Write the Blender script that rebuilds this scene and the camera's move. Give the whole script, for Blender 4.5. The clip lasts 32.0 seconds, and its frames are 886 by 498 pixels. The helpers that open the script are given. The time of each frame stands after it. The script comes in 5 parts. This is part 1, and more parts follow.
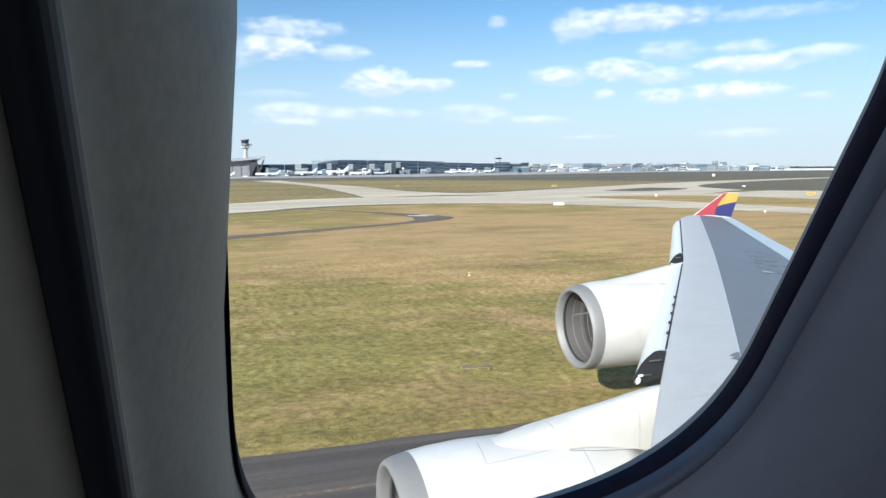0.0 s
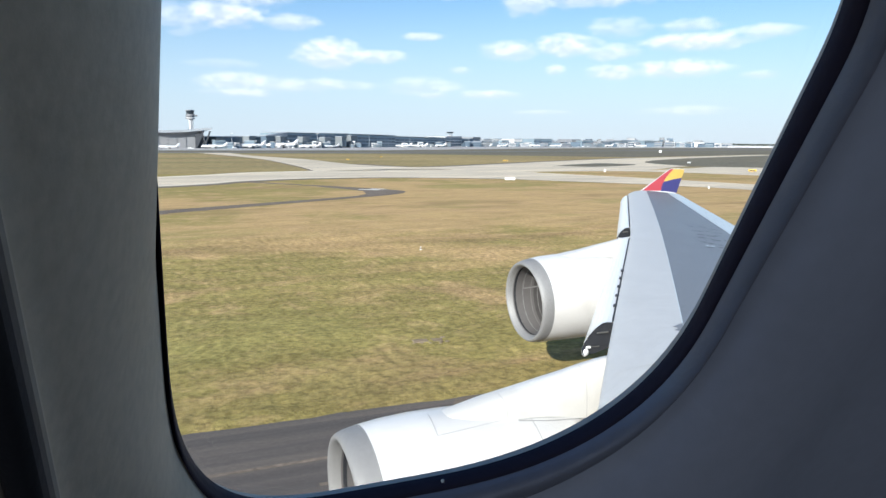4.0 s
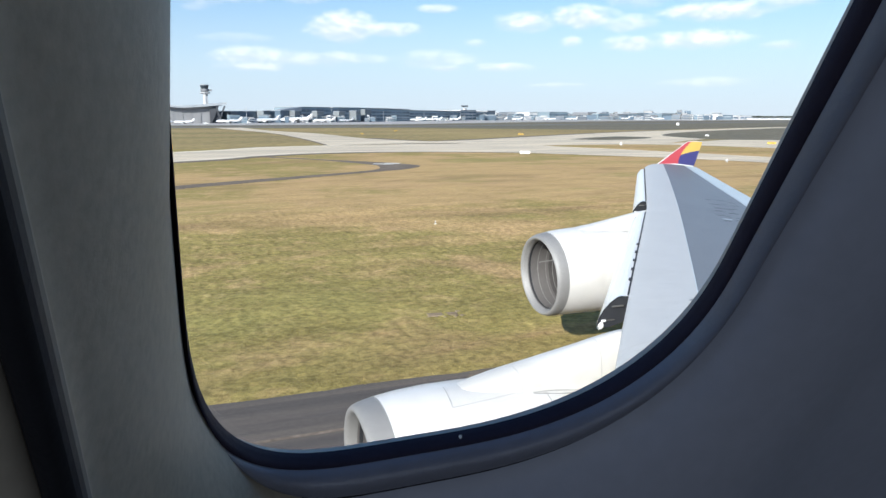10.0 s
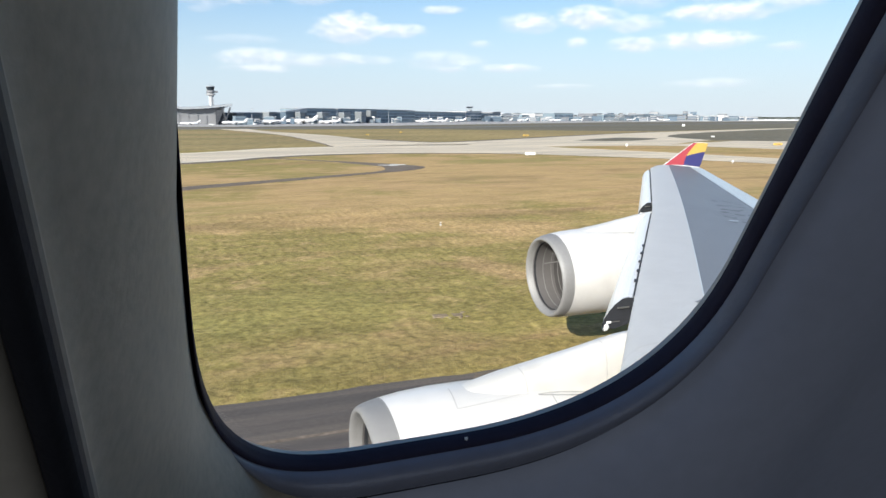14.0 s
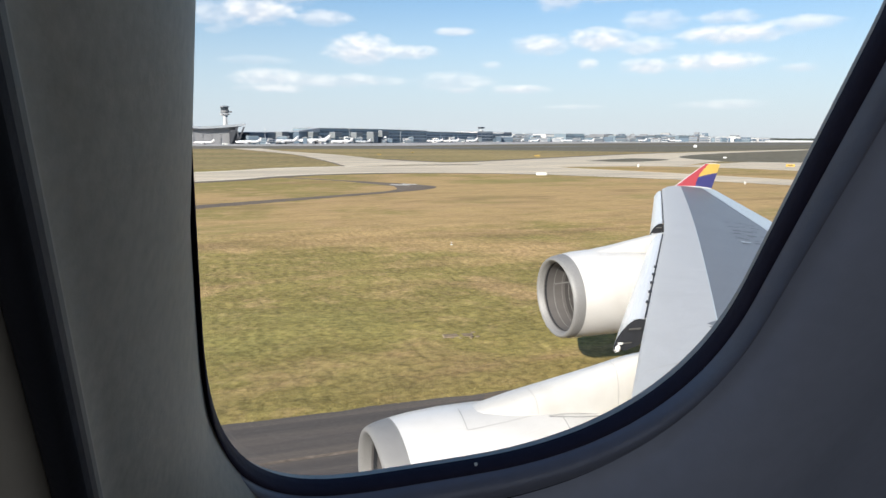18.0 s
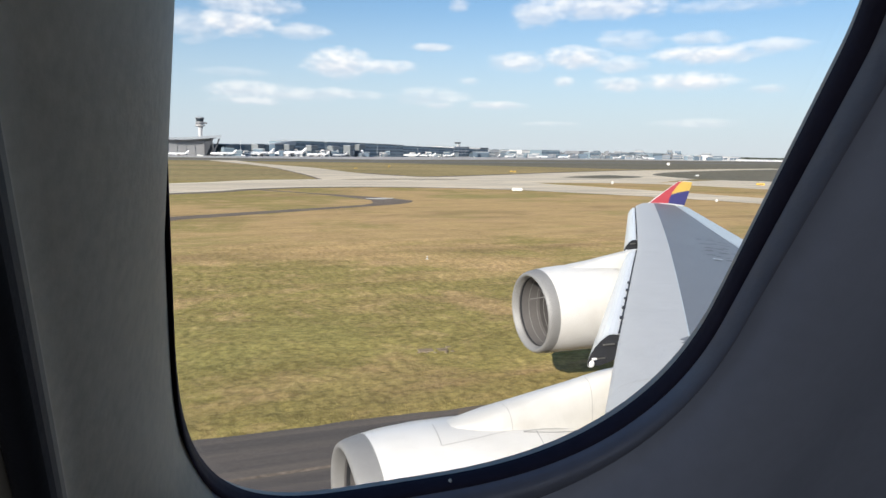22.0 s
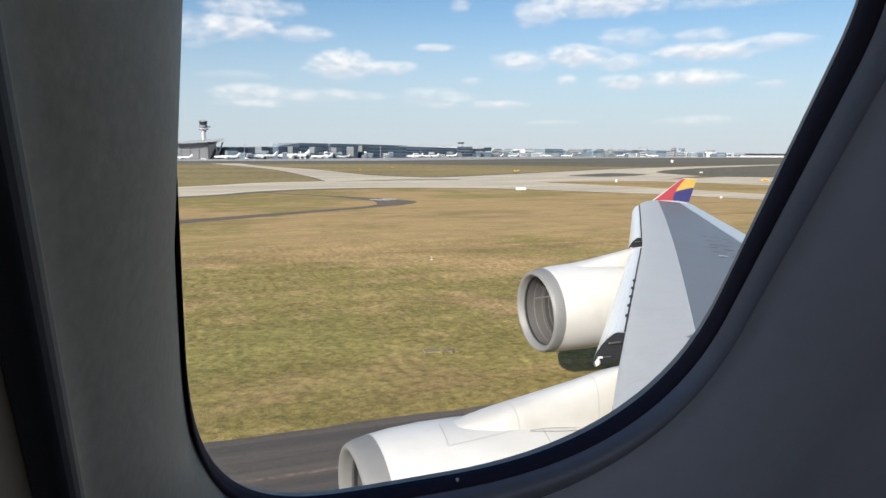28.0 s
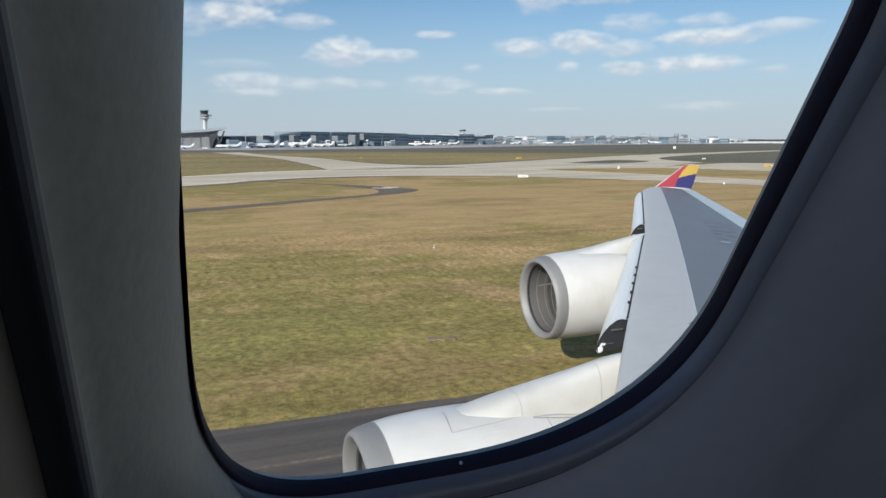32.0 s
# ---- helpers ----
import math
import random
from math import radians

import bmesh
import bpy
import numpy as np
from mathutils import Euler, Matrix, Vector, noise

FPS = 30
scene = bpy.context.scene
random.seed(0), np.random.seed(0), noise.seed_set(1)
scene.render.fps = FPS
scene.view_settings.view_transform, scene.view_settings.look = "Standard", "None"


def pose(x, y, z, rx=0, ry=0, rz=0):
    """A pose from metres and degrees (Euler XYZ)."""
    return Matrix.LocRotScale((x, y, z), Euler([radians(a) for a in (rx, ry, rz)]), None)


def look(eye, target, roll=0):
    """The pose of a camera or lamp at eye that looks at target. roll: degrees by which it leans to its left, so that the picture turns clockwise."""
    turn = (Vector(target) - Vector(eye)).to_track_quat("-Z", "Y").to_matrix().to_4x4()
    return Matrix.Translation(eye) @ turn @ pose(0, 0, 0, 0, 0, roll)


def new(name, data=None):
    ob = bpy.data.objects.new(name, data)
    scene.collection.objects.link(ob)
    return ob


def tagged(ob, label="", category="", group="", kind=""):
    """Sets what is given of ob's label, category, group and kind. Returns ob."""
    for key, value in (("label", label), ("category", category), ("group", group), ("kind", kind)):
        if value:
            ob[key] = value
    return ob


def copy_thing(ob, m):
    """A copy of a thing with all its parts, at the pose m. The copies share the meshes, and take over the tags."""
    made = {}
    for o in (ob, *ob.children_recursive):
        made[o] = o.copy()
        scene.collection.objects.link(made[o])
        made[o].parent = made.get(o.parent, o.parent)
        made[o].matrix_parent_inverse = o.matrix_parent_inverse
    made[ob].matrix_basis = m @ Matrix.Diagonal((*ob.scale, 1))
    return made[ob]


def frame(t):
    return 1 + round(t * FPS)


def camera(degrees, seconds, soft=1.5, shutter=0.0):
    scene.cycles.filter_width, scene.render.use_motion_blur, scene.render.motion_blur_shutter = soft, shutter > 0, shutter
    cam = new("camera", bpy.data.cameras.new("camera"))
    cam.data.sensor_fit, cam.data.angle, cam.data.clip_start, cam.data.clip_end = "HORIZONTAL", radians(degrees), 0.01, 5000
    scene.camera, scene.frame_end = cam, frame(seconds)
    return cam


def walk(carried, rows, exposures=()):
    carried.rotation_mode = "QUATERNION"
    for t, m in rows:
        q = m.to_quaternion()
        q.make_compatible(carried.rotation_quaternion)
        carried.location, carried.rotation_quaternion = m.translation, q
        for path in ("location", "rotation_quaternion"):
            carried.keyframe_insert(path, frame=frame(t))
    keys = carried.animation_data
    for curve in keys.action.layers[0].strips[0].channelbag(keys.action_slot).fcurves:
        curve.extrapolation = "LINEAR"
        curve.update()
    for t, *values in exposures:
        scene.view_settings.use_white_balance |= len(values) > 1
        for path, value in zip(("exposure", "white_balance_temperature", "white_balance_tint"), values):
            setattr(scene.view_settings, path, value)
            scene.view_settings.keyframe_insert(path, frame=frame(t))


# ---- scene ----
cam = camera(65.0, 32.0)
# seconds, place and turn of the camera held by a passenger at the window
PATH = [
    (0.0, -0.006, -0.0178, 7.8288, 83.358, 0.206, -17.947),
    (0.5, -0.0059, -0.0171, 7.827, 83.545, 0.437, -17.435),
    (1.0, -0.0058, -0.0165, 7.8252, 83.676, 0.35, -17.767),
    (1.5, -0.0053, -0.0157, 7.831, 83.556, -0.23, -18.736),
    (2.0, -0.0047, -0.0149, 7.8369, 83.962, -0.504, -18.411),
    (2.5, -0.0026, -0.0126, 7.83, 82.166, -0.081, -20.065),
    (3.0, -0.0004, -0.0102, 7.8231, 82.384, -0.23, -21.152),
    (3.5, -0.0003, -0.0082, 7.8193, 81.978, -0.493, -21.787),
    (5.5, 0.0002, -0.0001, 7.8041, 79.682, 0.07, -21.447),
    (6.0, 0.0003, 0.0019, 7.8003, 79.613, -0.081, -21.115),
    (6.5, 0.0002, 0.0016, 7.8003, 79.544, -0.15, -21.278),
    (7.0, 0.0002, 0.0013, 7.8002, 79.563, -0.185, -21.208),
    (7.5, 0.0001, 0.001, 7.8002, 79.266, -0.426, -21.115),
    (8.0, 0.0001, 0.0006, 7.8001, 78.959, -0.293, -21.112),
    (8.5, 0.0001, 0.0003, 7.8001, 78.941, -0.153, -20.708),
    (9.0, 0.0, -0.0, 7.8001, 78.951, -0.396, -20.882),
    (9.5, -0.0, -0.0003, 7.8001, 78.970, -0.299, -20.839),
    (10.0, -0.0001, -0.0005, 7.8, 79.150, -0.101, -20.716),
    (10.5, -0.0001, -0.0008, 7.8, 79.115, -0.036, -20.658),
    (11.0, -0.0001, -0.001, 7.8, 78.810, -0.273, -20.691),
    (11.5, -0.0002, -0.0013, 7.8, 79.155, 0.119, -20.63),
    (12.0, -0.0002, -0.0015, 7.8, 79.097, -0.272, -20.382),
    (12.5, -0.0002, -0.0018, 7.8, 79.169, -0.256, -20.12),
    (13.0, -0.0003, -0.002, 7.8, 79.133, 0.029, -20.326),
    (13.5, -0.0004, -0.0009, 7.8, 79.186, -0.052, -20.327),
    (15.5, -0.0007, 0.0035, 7.8003, 79.778, 0.001, -19.753),
    (16.0, -0.0007, 0.0046, 7.8003, 80.262, 0.348, -18.049),
    (16.5, -0.0007, 0.0034, 7.8012, 80.741, 0.047, -18.597),
    (17.0, -0.0007, 0.0022, 7.802, 80.690, -0.207, -19.185),
    (17.5, -0.0007, 0.001, 7.8029, 80.513, -0.899, -19.049),
    (18.0, -0.0007, -0.0002, 7.8037, 80.862, -0.258, -19.361),
    (18.5, -0.0007, -0.0014, 7.8046, 80.955, -0.51, -19.785),
    (19.0, -0.0006, -0.0026, 7.8054, 81.308, -2.186, -20.558),
    (19.5, -0.0008, -0.0024, 7.8053, 81.679, -1.165, -21.196),
    (20.0, -0.0009, -0.0021, 7.8051, 81.380, -2.018, -22.179),
    (20.5, -0.001, -0.0019, 7.805, 81.534, -1.317, -21.85),
    (21.0, -0.0012, -0.0017, 7.8048, 81.550, -1.23, -21.624),
    (21.5, -0.0013, -0.0015, 7.8047, 82.018, -1.1, -21.186),
    (22.0, -0.0014, -0.0012, 7.8046, 82.067, -1.056, -21.259),
    (22.5, -0.0015, -0.001, 7.8044, 82.076, -1.008, -21.136),
    (23.0, -0.0017, -0.0008, 7.8043, 82.065, -0.858, -20.897),
    (23.5, -0.0018, -0.0014, 7.8045, 82.129, -0.665, -20.84),
    (24.0, -0.002, -0.002, 7.8048, 82.076, -0.746, -20.873),
    (24.5, -0.0022, -0.0025, 7.805, 82.062, -0.647, -20.931),
    (25.0, -0.0023, -0.0031, 7.8052, 82.003, -0.787, -20.923),
    (25.5, -0.0025, -0.0037, 7.8055, 82.115, -0.583, -20.883),
    (27.5, -0.0032, -0.0061, 7.8064, 82.034, -0.391, -20.996),
    (28.0, -0.0034, -0.0066, 7.8066, 82.085, -0.289, -20.996),
    (28.5, -0.0035, -0.0069, 7.8064, 82.011, -0.313, -20.874),
    (29.0, -0.0036, -0.0071, 7.8062, 81.872, 0.034, -20.89),
    (29.5, -0.0037, -0.0073, 7.8059, 81.983, 0.109, -20.266),
    (30.0, -0.0038, -0.0076, 7.8057, 81.941, 0.099, -20.4),
    (30.5, -0.0039, -0.0078, 7.8055, 81.999, 0.077, -20.477),
    (31.0, -0.004, -0.008, 7.8052, 82.068, 0.085, -20.48),
    (31.5, -0.0041, -0.0082, 7.805, 82.101, 0.136, -20.264),
    (32.0, -0.0042, -0.0085, 7.8048, 81.096, 0.061, -20.853),
]
walk(cam, [(t, pose(x, y, z, a, b, c)) for t, x, y, z, a, b, c in PATH],
     exposures=[(0, 0.52, 6050, 5.5), (2, 0.56, 6100, 6.5), (3, 0.56, 6150, 7), (6, 0.6, 5950, 7), (9, 0.57, 6050, 7.5), (13, 0.55, 6250, 8), (16, 0.49, 6550, 9), (20, 0.4, 6550, 9.5), (25, 0.33, 6550, 9.5), (29, 0.27, 6500, 9.2), (30.5, 0.19, 6350, 8.5), (32, 0.0, 6200, 7)])

# ---------------------------------------------------------------- light
EYE = Vector((0.0, 0.0, 7.8))
SUN_FROM = Vector((-1.73, -1.6, 1.12)).normalized()
sun = new("sun", bpy.data.lights.new("sun", "SUN"))
sun.data.energy, sun.data.angle, sun.data.color = 5.0, radians(0.55), (1.0, 0.93, 0.84)
sun.matrix_world = look((-40, -40, 60), Vector((-40, -40, 60)) - SUN_FROM)

world = bpy.data.worlds.new("sky")
scene.world = world
world.use_nodes = True
wt = world.node_tree
wt.nodes.clear()


def wmath(op, a, b=None, c=None):
    n = wt.nodes.new("ShaderNodeMath")
    n.operation = op
    for i, value in enumerate((a, b, c)):
        if value is None:
            continue
        if isinstance(value, (int, float)):
            n.inputs[i].default_value = value
        else:
            wt.links.new(value, n.inputs[i])
    return n.outputs[0]


sky = wt.nodes.new("ShaderNodeTexSky")
sky.sky_type = "NISHITA"
sky.sun_disc = False
sky.sun_elevation = math.asin(SUN_FROM.z)
sky.sun_rotation = math.atan2(SUN_FROM.x, SUN_FROM.y)
sky.altitude, sky.air_density, sky.dust_density, sky.ozone_density = 100, 1.0, 0.15, 3.0
coords = wt.nodes.new("ShaderNodeTexCoord")
split = wt.nodes.new("ShaderNodeSeparateXYZ")
wt.links.new(coords.outputs["Generated"], split.inputs[0])
bearing_of = wmath("MULTIPLY", wmath("ARCTAN2", split.outputs[0], split.outputs[1]), 57.29578)
height_of = wmath("MULTIPLY", wmath("ARCSINE", split.outputs[2]), 57.29578)
# ragged edges: two noises in bearing and height
flat_dir = wt.nodes.new("ShaderNodeCombineXYZ")
wt.links.new(bearing_of, flat_dir.inputs[0])
wt.links.new(wmath("MULTIPLY", height_of, 2.0), flat_dir.inputs[1])


def wnoise(scale, detail, rough):
    n = wt.nodes.new("ShaderNodeTexNoise")
    n.inputs["Scale"].default_value, n.inputs["Detail"].default_value, n.inputs["Roughness"].default_value = scale, detail, rough
    wt.links.new(flat_dir.outputs[0], n.inputs["Vector"])
    return n.outputs["Fac"]


puff = wnoise(0.75, 5.0, 0.5)
wisp = wnoise(0.25, 5.0, 0.55)
ragged = wmath("ADD", wmath("MULTIPLY", wmath("SUBTRACT", puff, 0.5), 2.2), wmath("MULTIPLY", wmath("SUBTRACT", wisp, 0.5), 0.8))

# bearing, height, half width, half height (degrees), density
HIGH = [(6.14, 10.75, 3.3, 0.7, 0.6), (4.86, 9.46, 2.7, 0.8, 0.9), (9.94, 9.1, 1.9, 0.5, 0.6), (1.99, 9.07, 1.9, 0.93, 0.5),
        (22.38, 11.4, 0.7, 0.42, 0.5), (28.62, 10.9, 1.9, 1.0, 0.7), (32.95, 11.22, 5.1, 0.8, 0.8), (35.62, 8.78, 2.1, 0.65, 0.5),
        (40.95, 8.72, 1.9, 0.47, 0.6), (42.75, 10.99, 4.2, 0.4, 0.4), (20.4, 8.22, 1.4, 0.3, 0.7), (45.97, 8.06, 2.1, 0.45, 0.6)]
MIDDLE = [(12.77, 6.79, 2.4, 0.95, 0.9), (16.58, 6.63, 2.2, 0.45, 0.7), (27.19, 7.19, 2.1, 0.65, 0.8), (31.6, 7.51, 2.2, 0.72, 0.9),
          (35.08, 6.95, 1.9, 0.5, 0.6), (41.41, 7.62, 3.4, 0.6, 0.9), (23.16, 5.69, 0.8, 0.25, 0.4), (30.79, 5.71, 0.7, 0.4, 0.6),
          (35.36, 5.46, 1.8, 0.5, 0.8), (39.94, 5.61, 3.1, 0.6, 0.9), (45.83, 5.03, 1.3, 0.28, 0.6), (1.95, 7.98, 0.9, 0.3, 0.3)]
LOW = [(5.99, 4.5, 2.9, 0.6, 0.6), (9.3, 4.35, 3.4, 0.5, 0.5), (5.97, 3.73, 2.4, 0.3, 0.6), (12.2, 4.46, 2.6, 0.38, 0.5), (15.23, 4.41, 1.3, 0.3, 0.3),
       (20.22, 4.41, 2.6, 0.6, 0.42), (20.92, 3.71, 1.1, 0.22, 0.6), (25.48, 3.8, 2.0, 0.32, 0.7), (40.93, 2.53, 2.8, 0.3, 0.35),
       (29.8, 2.41, 1.9, 0.18, 0.3), (4.76, 5.81, 2.4, 0.3, 0.25)]
cover, weight, lean = None, None, None
for a, h, sa, sh, dens in HIGH + MIDDLE + LOW:
    da = wmath("MULTIPLY", wmath("SUBTRACT", bearing_of, a), 1 / (sa * 1.15))
    dh = wmath("MULTIPLY", wmath("SUBTRACT", height_of, h), 1 / (sh * 1.2))
    inside = wmath("SUBTRACT", 1.0, wmath("ADD", wmath("MULTIPLY", da, da), wmath("MULTIPLY", dh, dh)))
    soft = wt.nodes.new("ShaderNodeMapRange")
    soft.interpolation_type = "SMOOTHSTEP"
    soft.inputs[1].default_value, soft.inputs[2].default_value = -0.5, 1.3
    soft.inputs[3].default_value, soft.inputs[4].default_value = 0.0, dens
    wt.links.new(wmath("ADD", inside, ragged), soft.inputs[0])
    # no puff spreads past twice its size
    near = wt.nodes.new("ShaderNodeMapRange")
    near.inputs[1].default_value, near.inputs[2].default_value = -2.2, -0.4
    wt.links.new(inside, near.inputs[0])
    one = wmath("MULTIPLY", soft.outputs[0], near.outputs[0])
    cover = one if cover is None else wmath("MAXIMUM", cover, one)
    weight = one if weight is None else wmath("ADD", weight, one)
    tilt = wmath("MULTIPLY", one, dh)
    lean = tilt if lean is None else wmath("ADD", lean, tilt)
# the same broken cloud elsewhere in the sky
field = wt.nodes.new("ShaderNodeMapRange")
field.interpolation_type = "SMOOTHSTEP"
field.inputs[1].default_value, field.inputs[2].default_value, field.inputs[4].default_value = 0.55, 0.75, 0.8
wt.links.new(wisp, field.inputs[0])
away = wmath("GREATER_THAN", height_of, 13.0)
cover = wmath("MAXIMUM", cover, wmath("MULTIPLY", field.outputs[0], away))
mixer = wt.nodes.new("ShaderNodeMix")
mixer.data_type = "RGBA"
wt.links.new(cover, mixer.inputs["Factor"])
# sky, a little brighter and whiter towards the ground haze
haze = wt.nodes.new("ShaderNodeMapRange")
haze.interpolation_type = "SMOOTHSTEP"
haze.inputs[1].default_value, haze.inputs[2].default_value = 14.0, 0.0
haze.inputs[3].default_value, haze.inputs[4].default_value = 0.0, 0.85
wt.links.new(height_of, haze.inputs[0])
hazy = wt.nodes.new("ShaderNodeMix")
hazy.data_type = "RGBA"
wt.links.new(haze.outputs[0], hazy.inputs["Factor"])
deep = wt.nodes.new("ShaderNodeHueSaturation")
deep.inputs["Saturation"].default_value = 1.12
wt.links.new(sky.outputs[0], deep.inputs["Color"])
wt.links.new(deep.outputs[0], hazy.inputs[6])
hazy.inputs[7].default_value = (5.0, 5.75, 6.85, 1)
wt.links.new(hazy.outputs[2], mixer.inputs[6])
shade = wt.nodes.new("ShaderNodeMix")
shade.data_type = "RGBA"
thick = wt.nodes.new("ShaderNodeMapRange")
thick.interpolation_type = "SMOOTHSTEP"
thick.inputs[1].default_value, thick.inputs[2].default_value = -0.9, 0.9
# flat grey undersides, sunlit heads
rise = wmath("DIVIDE", lean, wmath("ADD", weight, 0.02))
wt.links.new(wmath("ADD", rise, wmath("MULTIPLY", wmath("SUBTRACT", puff, 0.5), 3.5)), thick.inputs[0])
wt.links.new(thick.outputs[0], shade.inputs["Factor"])
shade.inputs[6].default_value, shade.inputs[7].default_value = (6.7, 6.9, 7.6, 1), (9.6, 9.4, 9.3, 1)
wt.links.new(shade.outputs[2], mixer.inputs[7])
back = wt.nodes.new("ShaderNodeBackground")
back.inputs["Strength"].default_value = 0.095
wt.links.new(mixer.outputs[2], back.inputs["Color"])
wout = wt.nodes.new("ShaderNodeOutputWorld")
wt.links.new(back.outputs[0], wout.inputs[0])


# ---------------------------------------------------------------- materials
def material(name, color, rough=0.6, metal=0.0, grain=8.0, vary=0.12, stain=0.6, stain_size=0.7, bump=0.1, bump_scale=40.0,
             tint=None, each=0.0, spec=0.5):
    """Base colour with a coarse stain and a fine grain, a slight relief, and a shift from piece to piece."""
    m = bpy.data.materials.new(name)
    m.use_nodes = True
    nt = m.node_tree
    b = nt.nodes["Principled BSDF"]
    b.inputs["Roughness"].default_value, b.inputs["Metallic"].default_value = rough, metal
    b.inputs["Specular IOR Level"].default_value = spec
    tc = nt.nodes.new("ShaderNodeTexCoord")

    def noise_at(scale, detail=4.0):
        n = nt.nodes.new("ShaderNodeTexNoise")
        n.inputs["Scale"].default_value, n.inputs["Detail"].default_value = scale, detail
        nt.links.new(tc.outputs["Object"], n.inputs["Vector"])
        return n

    coarse, fine = noise_at(stain_size), noise_at(grain, 6.0)
    dark = tint or tuple(c * (1 - stain * 0.5) for c in color)
    mix1 = nt.nodes.new("ShaderNodeMix")
    mix1.data_type = "RGBA"
    ramp = nt.nodes.new("ShaderNodeMapRange")
    ramp.inputs[1].default_value, ramp.inputs[2].default_value = 0.45, 0.75
    nt.links.new(coarse.outputs["Fac"], ramp.inputs[0])
    ramp.inputs[4].default_value = stain
    nt.links.new(ramp.outputs[0], mix1.inputs["Factor"])
    mix1.inputs[6].default_value, mix1.inputs[7].default_value = (*color, 1), (*dark, 1)
    hsv = nt.nodes.new("ShaderNodeHueSaturation")
    val = nt.nodes.new("ShaderNodeMapRange")
    val.inputs[1].default_value, val.inputs[2].default_value = 0.25, 0.75
    val.inputs[3].default_value, val.inputs[4].default_value = 1 - vary, 1 + vary
    nt.links.new(fine.outputs["Fac"], val.inputs[0])
    last = val.outputs[0]
    if each:
        info = nt.nodes.new("ShaderNodeObjectInfo")
        shift = nt.nodes.new("ShaderNodeMapRange")
        shift.inputs[3].default_value, shift.inputs[4].default_value = 1 - each, 1 + each
        nt.links.new(info.outputs["Random"], shift.inputs[0])
        times = nt.nodes.new("ShaderNodeMath")
        times.operation = "MULTIPLY"
        nt.links.new(last, times.inputs[0])
        nt.links.new(shift.outputs[0], times.inputs[1])
        last = times.outputs[0]
    nt.links.new(last, hsv.inputs["Value"])
    nt.links.new(mix1.outputs[2], hsv.inputs["Color"])
    nt.links.new(hsv.outputs[0], b.inputs["Base Color"])
    if bump:
        relief = noise_at(bump_scale, 3.0)
        bp = nt.nodes.new("ShaderNodeBump")
        bp.inputs["Strength"].default_value, bp.inputs["Distance"].default_value = bump, 0.02
        nt.links.new(relief.outputs["Fac"], bp.inputs["Height"])
        nt.links.new(bp.outputs[0], b.inputs["Normal"])
    return m


def ground_material(name, colors, sizes, stretch=(1.0, 1.0, 1.0), bump=0.4, bump_scale=6.0, rough=0.95, grain=(0.58, 1.42)):
    """Ground of three colours: a broad drift, patches, and fine tufts or stones."""
    m = bpy.data.materials.new(name)
    m.use_nodes = True
    nt = m.node_tree
    b = nt.nodes["Principled BSDF"]
    b.inputs["Roughness"].default_value, b.inputs["Specular IOR Level"].default_value = rough, 0.2
    tc = nt.nodes.new("ShaderNodeTexCoord")
    mp = nt.nodes.new("ShaderNodeMapping")
    mp.inputs["Scale"].default_value = stretch
    nt.links.new(tc.outputs["Object"], mp.inputs["Vector"])

    def field_at(scale, lo, hi, detail=5.0, plain=False):
        n = nt.nodes.new("ShaderNodeTexNoise")
        n.inputs["Scale"].default_value, n.inputs["Detail"].default_value, n.inputs["Roughness"].default_value = scale, detail, 0.6
        nt.links.new((tc.outputs["Object"] if plain else mp.outputs[0]), n.inputs["Vector"])
        r = nt.nodes.new("ShaderNodeMapRange")
        r.inputs[1].default_value, r.inputs[2].default_value = lo, hi
        nt.links.new(n.outputs["Fac"], r.inputs[0])
        return r.outputs[0], n.outputs["Fac"]

    def blend(f, a, c):
        n = nt.nodes.new("ShaderNodeMix")
        n.data_type = "RGBA"
        nt.links.new(f, n.inputs["Factor"])
        for i, s in ((6, a), (7, c)):
            if isinstance(s, tuple):
                n.inputs[i].default_value = (*s, 1)
            else:
                nt.links.new(s, n.inputs[i])
        return n.outputs[2]

    broad, _ = field_at(sizes[0], 0.44, 0.58)
    patch, _ = field_at(sizes[1], 0.45, 0.68)
    tuft, raw = field_at(sizes[2], 0.3, 0.72, 6.0, True)
    col = blend(patch, blend(broad, colors[0], colors[1]), colors[2])
    hsv = nt.nodes.new("ShaderNodeHueSaturation")
    v = nt.nodes.new("ShaderNodeMapRange")
    v.inputs[3].default_value, v.inputs[4].default_value = grain
    nt.links.new(tuft, v.inputs[0])
    nt.links.new(v.outputs[0], hsv.inputs["Value"])
    nt.links.new(col, hsv.inputs["Color"])
    nt.links.new(hsv.outputs[0], b.inputs["Base Color"])
    bp = nt.nodes.new("ShaderNodeBump")
    bp.inputs["Strength"].default_value, bp.inputs["Distance"].default_value = bump, 0.12
    rn = nt.nodes.new("ShaderNodeTexNoise")
    rn.inputs["Scale"].default_value, rn.inputs["Detail"].default_value = bump_scale, 5.0
    nt.links.new(tc.outputs["Object"], rn.inputs["Vector"])
    nt.links.new(rn.outputs["Fac"], bp.inputs["Height"])
    nt.links.new(bp.outputs[0], b.inputs["Normal"])
    return m


